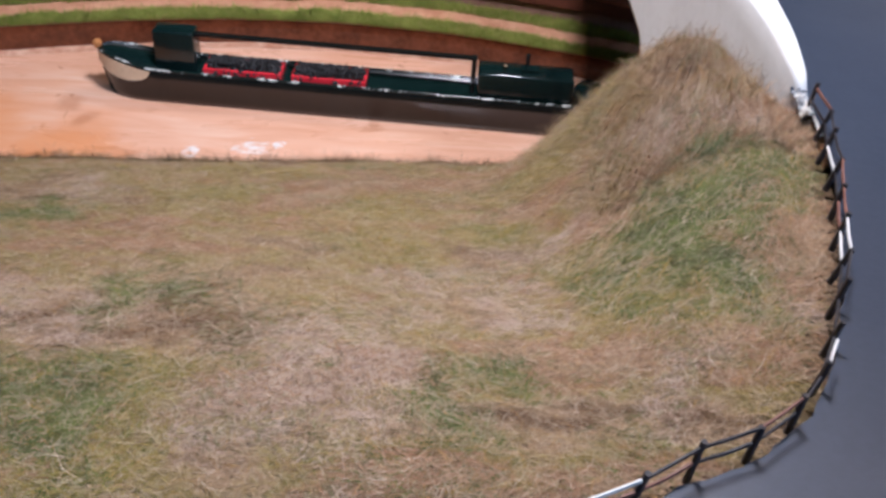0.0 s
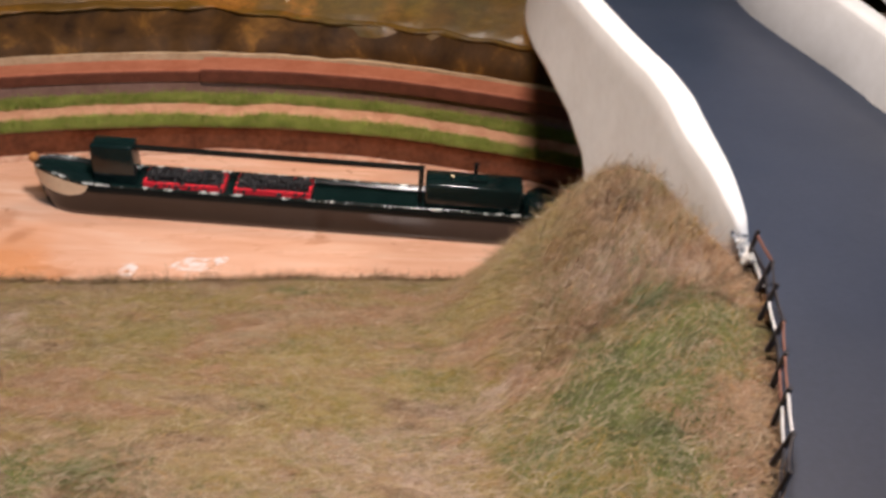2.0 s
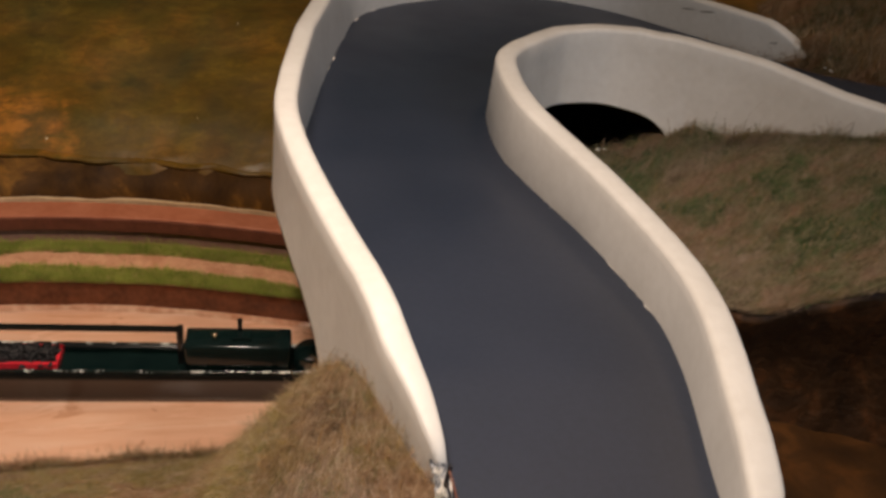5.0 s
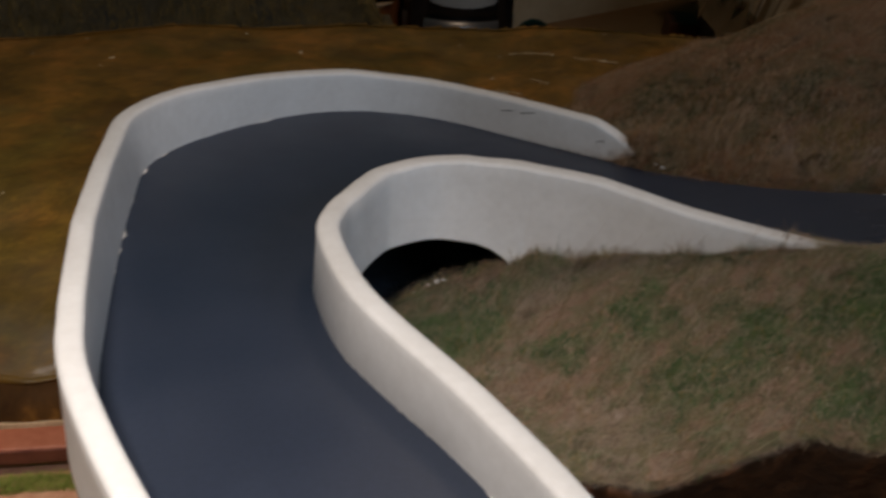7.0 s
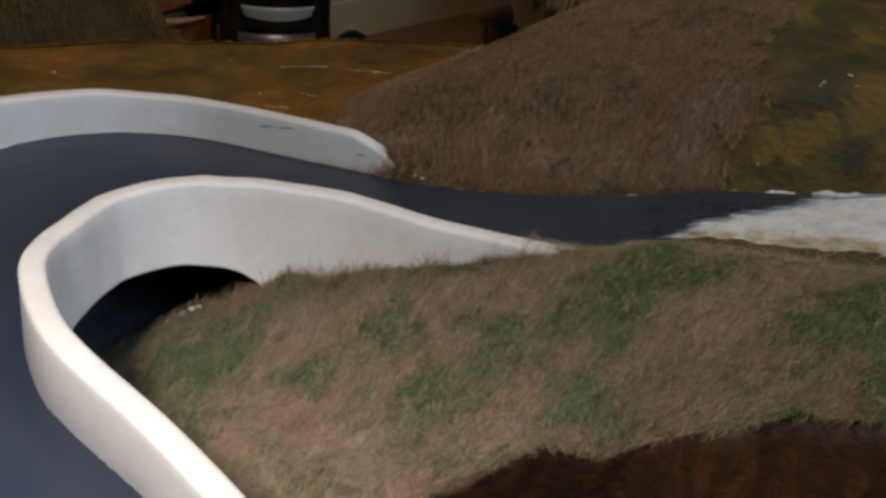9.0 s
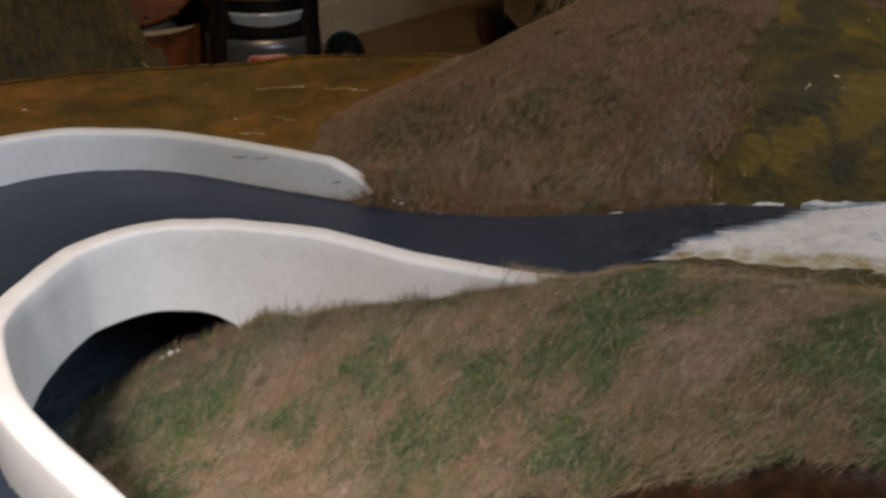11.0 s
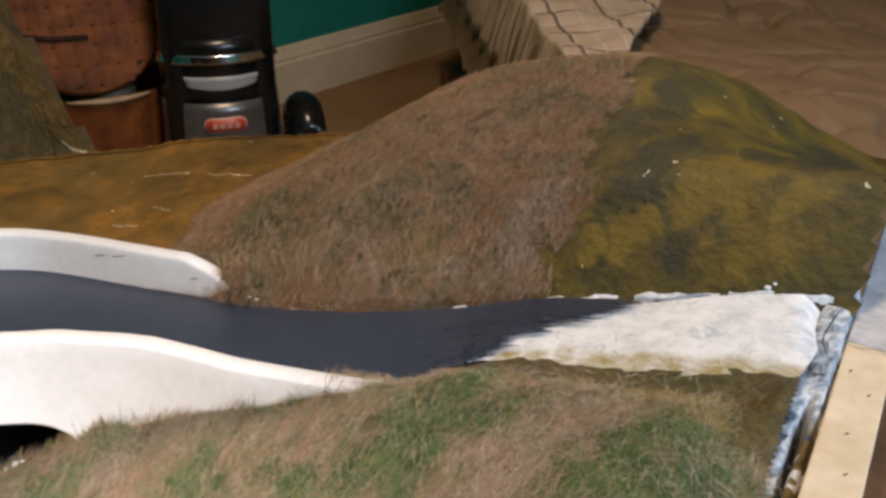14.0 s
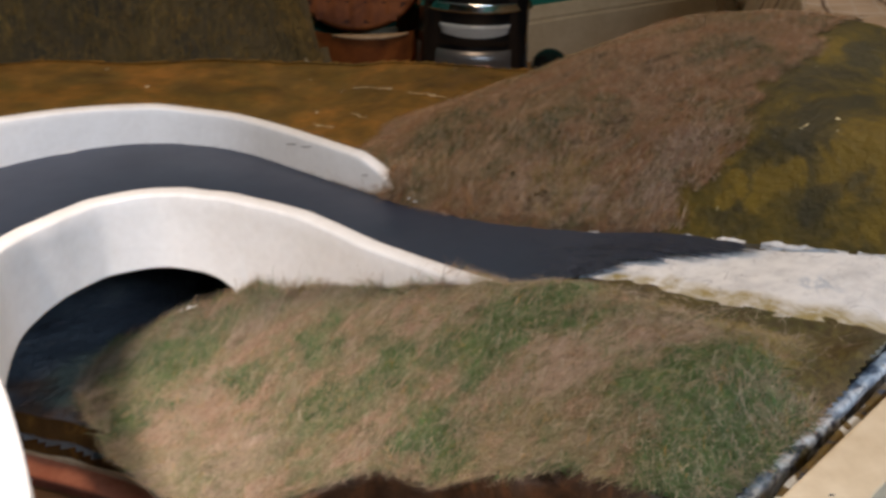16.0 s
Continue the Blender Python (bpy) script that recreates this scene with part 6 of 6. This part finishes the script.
def basket():
    b = tagged(new("wicker_basket"), "red-brown woven basket with its round lid propped open", "basket")
    n, r, h = 44, 0.178, 0.235
    bm = bmesh.new()
    rows = []
    for i in range(13):
        f = i / 12
        rr = r * (0.93 + 0.07 * f) + (0.002 if i % 2 else -0.002)
        rows.append([bm.verts.new((rr * math.cos(t), rr * math.sin(t), h * f)) for t in [2 * math.pi * j / n for j in range(n)]])
    for p, q in zip(rows, rows[1:]):
        for j in range(n):
            bm.faces.new((p[j], p[(j + 1) % n], q[(j + 1) % n], q[j]))
    bm.faces.new(rows[0][::-1])
    part("basket_body", bm, M_WICKER, b, "red-brown woven side", True)
    bm = bmesh.new()
    rim = [((r + 0.004) * math.cos(t), (r + 0.004) * math.sin(t), h) for t in np.linspace(math.radians(-125), math.radians(-62), 15)]
    sweep(bm, rim, [0.004 + 0.008 * math.sin(math.pi * i / 14) for i in range(15)], 8, True, 0.6)
    part("rim", bm, M_ROPE, b, "pale cloth edge hanging over the rim", True)
    # the lid stands tilted towards the room on the basket's rim
    tilt = pose(-0.012, 0.0, h + 0.155, 0, 0, -12) @ pose(0, 0, 0, 66, 0, 0)
    bm = bmesh.new()
    prof = ((0.186, -0.010), (0.190, 0.002), (0.188, 0.014), (0.180, 0.026), (0.172, 0.019), (0.12, 0.019), (0.06, 0.019), (0.01, 0.019))
    rings = [[bm.verts.new((rr * math.cos(t), rr * math.sin(t), z)) for t in [2 * math.pi * j / n for j in range(n)]] for rr, z in prof]
    for p, q in zip(rings, rings[1:]):
        for j in range(n):
            bm.faces.new((p[j], p[(j + 1) % n], q[(j + 1) % n], q[j]))
    bm.faces.new(rings[-1])
    bm.faces.new(rings[0][::-1])
    bmesh.ops.transform(bm, matrix=tilt, verts=bm.verts)
    lid = part("lid", bm, M_WICKER, b, "round woven lid with rows of gaps", True)
    bm = bmesh.new()
    sweep(bm, [tilt @ Vector((0, 0, 0.0195)), tilt @ Vector((0, 0, 0.0210))], 0.172, 40)
    part("lid_backing", bm, M_SLOT, lid, "dark inside of the lid")
    # woven splints over a dark disc added as the gaps' shade: each goes over and under the ones that cross it
    pitch = 0.047
    for across in (0, 1):
        for r_ in range(-3, 4):
            c0 = r_ * pitch
            half = math.sqrt(max(0.0, 0.174**2 - c0 * c0))
            if half < 0.03:
                continue
            bm = bmesh.new()
            rows = []
            for q in np.linspace(-half, half, 37):
                z = 0.0245 + 0.0015 * math.cos(math.pi * q / pitch + math.pi * (r_ + across))
                w = (0.0190 if across else 0.0216) * (1 + 0.05 * noise.noise(Vector((q * 30, r_, across))))
                pts = [(q, c0 - w, z - 0.0008), (q, c0 - w * 0.6, z + 0.0006), (q, c0 + w * 0.6, z + 0.0006), (q, c0 + w, z - 0.0008)]
                rows.append([bm.verts.new(tilt @ Vector((b_, a_, c_) if across else (a_, b_, c_))) for a_, b_, c_ in pts])
            for p, q in zip(rows, rows[1:]):
                for j in range(3):
                    bm.faces.new((p[j], p[j + 1], q[j + 1], q[j]))
            part("splint", bm, M_WICKER, lid, smooth=True)
    # An added dark tube stands in for a curved crease across the lid.
    bm = bmesh.new()
    sweep(bm, [tilt @ Vector(q) for q in ((-0.14, -0.040, 0.028), (-0.07, -0.052, 0.033), (0.01, -0.052, 0.029))], 0.0065, 8)
    part("lid_handle", bm, M_SLOT, lid, "dark cord handle", True)
    return b


bsk = basket()
bsk.matrix_world = pose(0.845, 2.06, FLOOR_Z)

# ---------------------------------------------------------------- bed
BED_A, BED_B, BED_0 = Vector((0.447, 0.894, 0)), Vector((0.894, -0.447, 0)), Vector((1.155, 0.505, 0))
BED_M = Matrix(((BED_B.x, BED_A.x, 0, BED_0.x), (BED_B.y, BED_A.y, 0, BED_0.y), (0, 0, 1, 0), (0, 0, 0, 1)))
k = Nodes("beige_duvet_cotton", 0.85, spec=0.2)
k.colour(k.ramp(k.noise(9, 4), [(0.3, (0.25, 0.160, 0.085)), (0.7, (0.32, 0.21, 0.118))]))
M_DUVET = k.bump(k.math("ADD", k.noise(22, 5, 0.6, k.stretch((0.5, 2.5, 1)), 0.8), k.noise(600, 2)), 0.5, 0.01).m
k = Nodes("plaid_cotton", 0.85, spec=0.2)
base = k.ramp(k.noise(8, 4), [(0.3, (0.44, 0.33, 0.22)), (0.7, (0.54, 0.41, 0.29))])
sep = k.t.nodes.new("ShaderNodeSeparateXYZ")
k.link(k.co, sep.inputs[0])
line = lambda v, period, width: k.step(k.math("ABSOLUTE", k.math("SUBTRACT", k.math("FRACT", k.math("DIVIDE", v, period)), 0.5)), width * 1.6, width * 0.6)
c = k.mix(k.math("MULTIPLY", line(sep.outputs[1], 0.118, 0.025), 0.85), base, (0.08, 0.045, 0.03))
c = k.mix(k.math("MULTIPLY", line(sep.outputs[1], 0.043, 0.045), 0.55), c, (0.62, 0.55, 0.46))
c = k.mix(k.math("MULTIPLY", line(sep.outputs[0], 0.115, 0.03), 0.8), c, (0.08, 0.045, 0.03))
c = k.mix(k.math("MULTIPLY", line(sep.outputs[0], 0.043, 0.045), 0.55), c, (0.60, 0.53, 0.44))
k.colour(c)
M_PLAID = k.bump(k.noise(14, 4, 0.6), 0.4, 0.01).m
M_BEDBASE = plain("dark_bed_base", (0.035, 0.016, 0.010), (0.06, 0.03, 0.018), 20, 0.6)


def bed():
    b = tagged(new("bed"), "unmade bed with rumpled beige duvet and plaid cover behind the layout", "bed")
    bm = bmesh.new()
    box(bm, 0.06, 0.10, FLOOR_Z, 1.45, 1.86, -0.30, 0.01)
    part("bed_base", bm, M_BEDBASE, b, "dark divan base")
    bm = bmesh.new()
    box(bm, -0.03, 1.76, FLOOR_Z, 0.058, 1.90, FLOOR_Z + 0.075, 0.006)
    part("bed_foot", bm, plain("red_brown_bed_wood", (0.10, 0.034, 0.014), (0.17, 0.06, 0.024), 30, 0.5), b, "red-brown wooden foot")
    bm = bmesh.new()
    box(bm, 0.02, 0.05, -0.30, 1.50, 1.90, -0.11, 0.04)
    part("mattress", bm, M_DUVET, b, smooth=True)
    xs, ys = np.linspace(-0.04, 1.55, 190), np.linspace(-0.02, 1.92, 220)
    X, Y = np.meshgrid(xs, ys, indexing="ij")
    Z = -0.075 + 0.030 * lumps(X * 1.0 + 0.4 * Y, Y, 2.6, 1.3) + 0.016 * lumps(X * 2.2 + Y * 1.1, Y * 0.7, 5.5, 4.1) + 0.006 * lumps(X * 3, Y, 12, 2.1)
    for sx, sy, seed in ((1.5, 3.4, 9.0), (3.2, 1.8, 5.2)):
        crease = np.abs(lumps(X * sx + 0.5 * Y, Y * sy - 0.4 * X, 1.6, seed))
        Z = Z - 0.020 * np.maximum(0.0, 1 - crease / 0.07)
    edge = np.minimum(np.minimum(X + 0.04, 1.55 - X), np.minimum(Y + 0.02, 1.92 - Y))
    Z = Z - 0.20 * (1 - smooth01(edge, 0.0, 0.07))
    V = [(x, y, z) for x, y, z in zip(X.ravel(), Y.ravel(), Z.ravel())]
    ny = len(ys)
    F = [(i * ny + j, (i + 1) * ny + j, (i + 1) * ny + j + 1, i * ny + j + 1) for i in range(len(xs) - 1) for j in range(ny - 1)]
    ob = mesh_object("duvet", V, F, M_DUVET, True)
    ob.parent = b
    ob["label"] = "rumpled beige duvet"
    xs, ys = np.linspace(-0.10, 0.20, 40), np.linspace(0.22, 1.80, 90)
    X, Y = np.meshgrid(xs, ys, indexing="ij")
    w = 0.42 * np.clip((Y - 0.25) / 0.9, 0.1, 1.0)
    U = -0.05 + (X + 0.10) / 0.30 * (0.05 + w + 0.05 * lumps(0 * Y, Y, 4, 2))
    drop = np.maximum(0.0, 0.02 - U)
    Z = -0.035 + 0.020 * lumps(U, Y, 4, 7.3) + 0.012 * lumps(U * 2, Y * 4, 6, 2.3) - 2.3 * drop
    fold = np.sin(Y * 46 + 3.0 * lumps(0 * Y, Y, 5, 1.7))
    U = np.maximum(U, -0.045) + 0.45 * drop + (0.012 * lumps(U, Y, 11, 5.5) + 0.011 * fold) * np.minimum(1.0, drop / 0.03)
    V = [(x, y, z) for x, y, z in zip(U.ravel(), Y.ravel(), Z.ravel())]
    ny = len(ys)
    F = [(i * ny + j, (i + 1) * ny + j, (i + 1) * ny + j + 1, i * ny + j + 1) for i in range(len(xs) - 1) for j in range(ny - 1)]
    ob = mesh_object("plaid_cover", V, F, M_PLAID, True)
    mod = ob.modifiers.new("thickness", "SOLIDIFY")
    mod.thickness = 0.012
    ob.parent = b
    ob["label"] = "brown and cream plaid cover hanging over the bed's side"
    b.matrix_world = BED_M
    return b


bed()
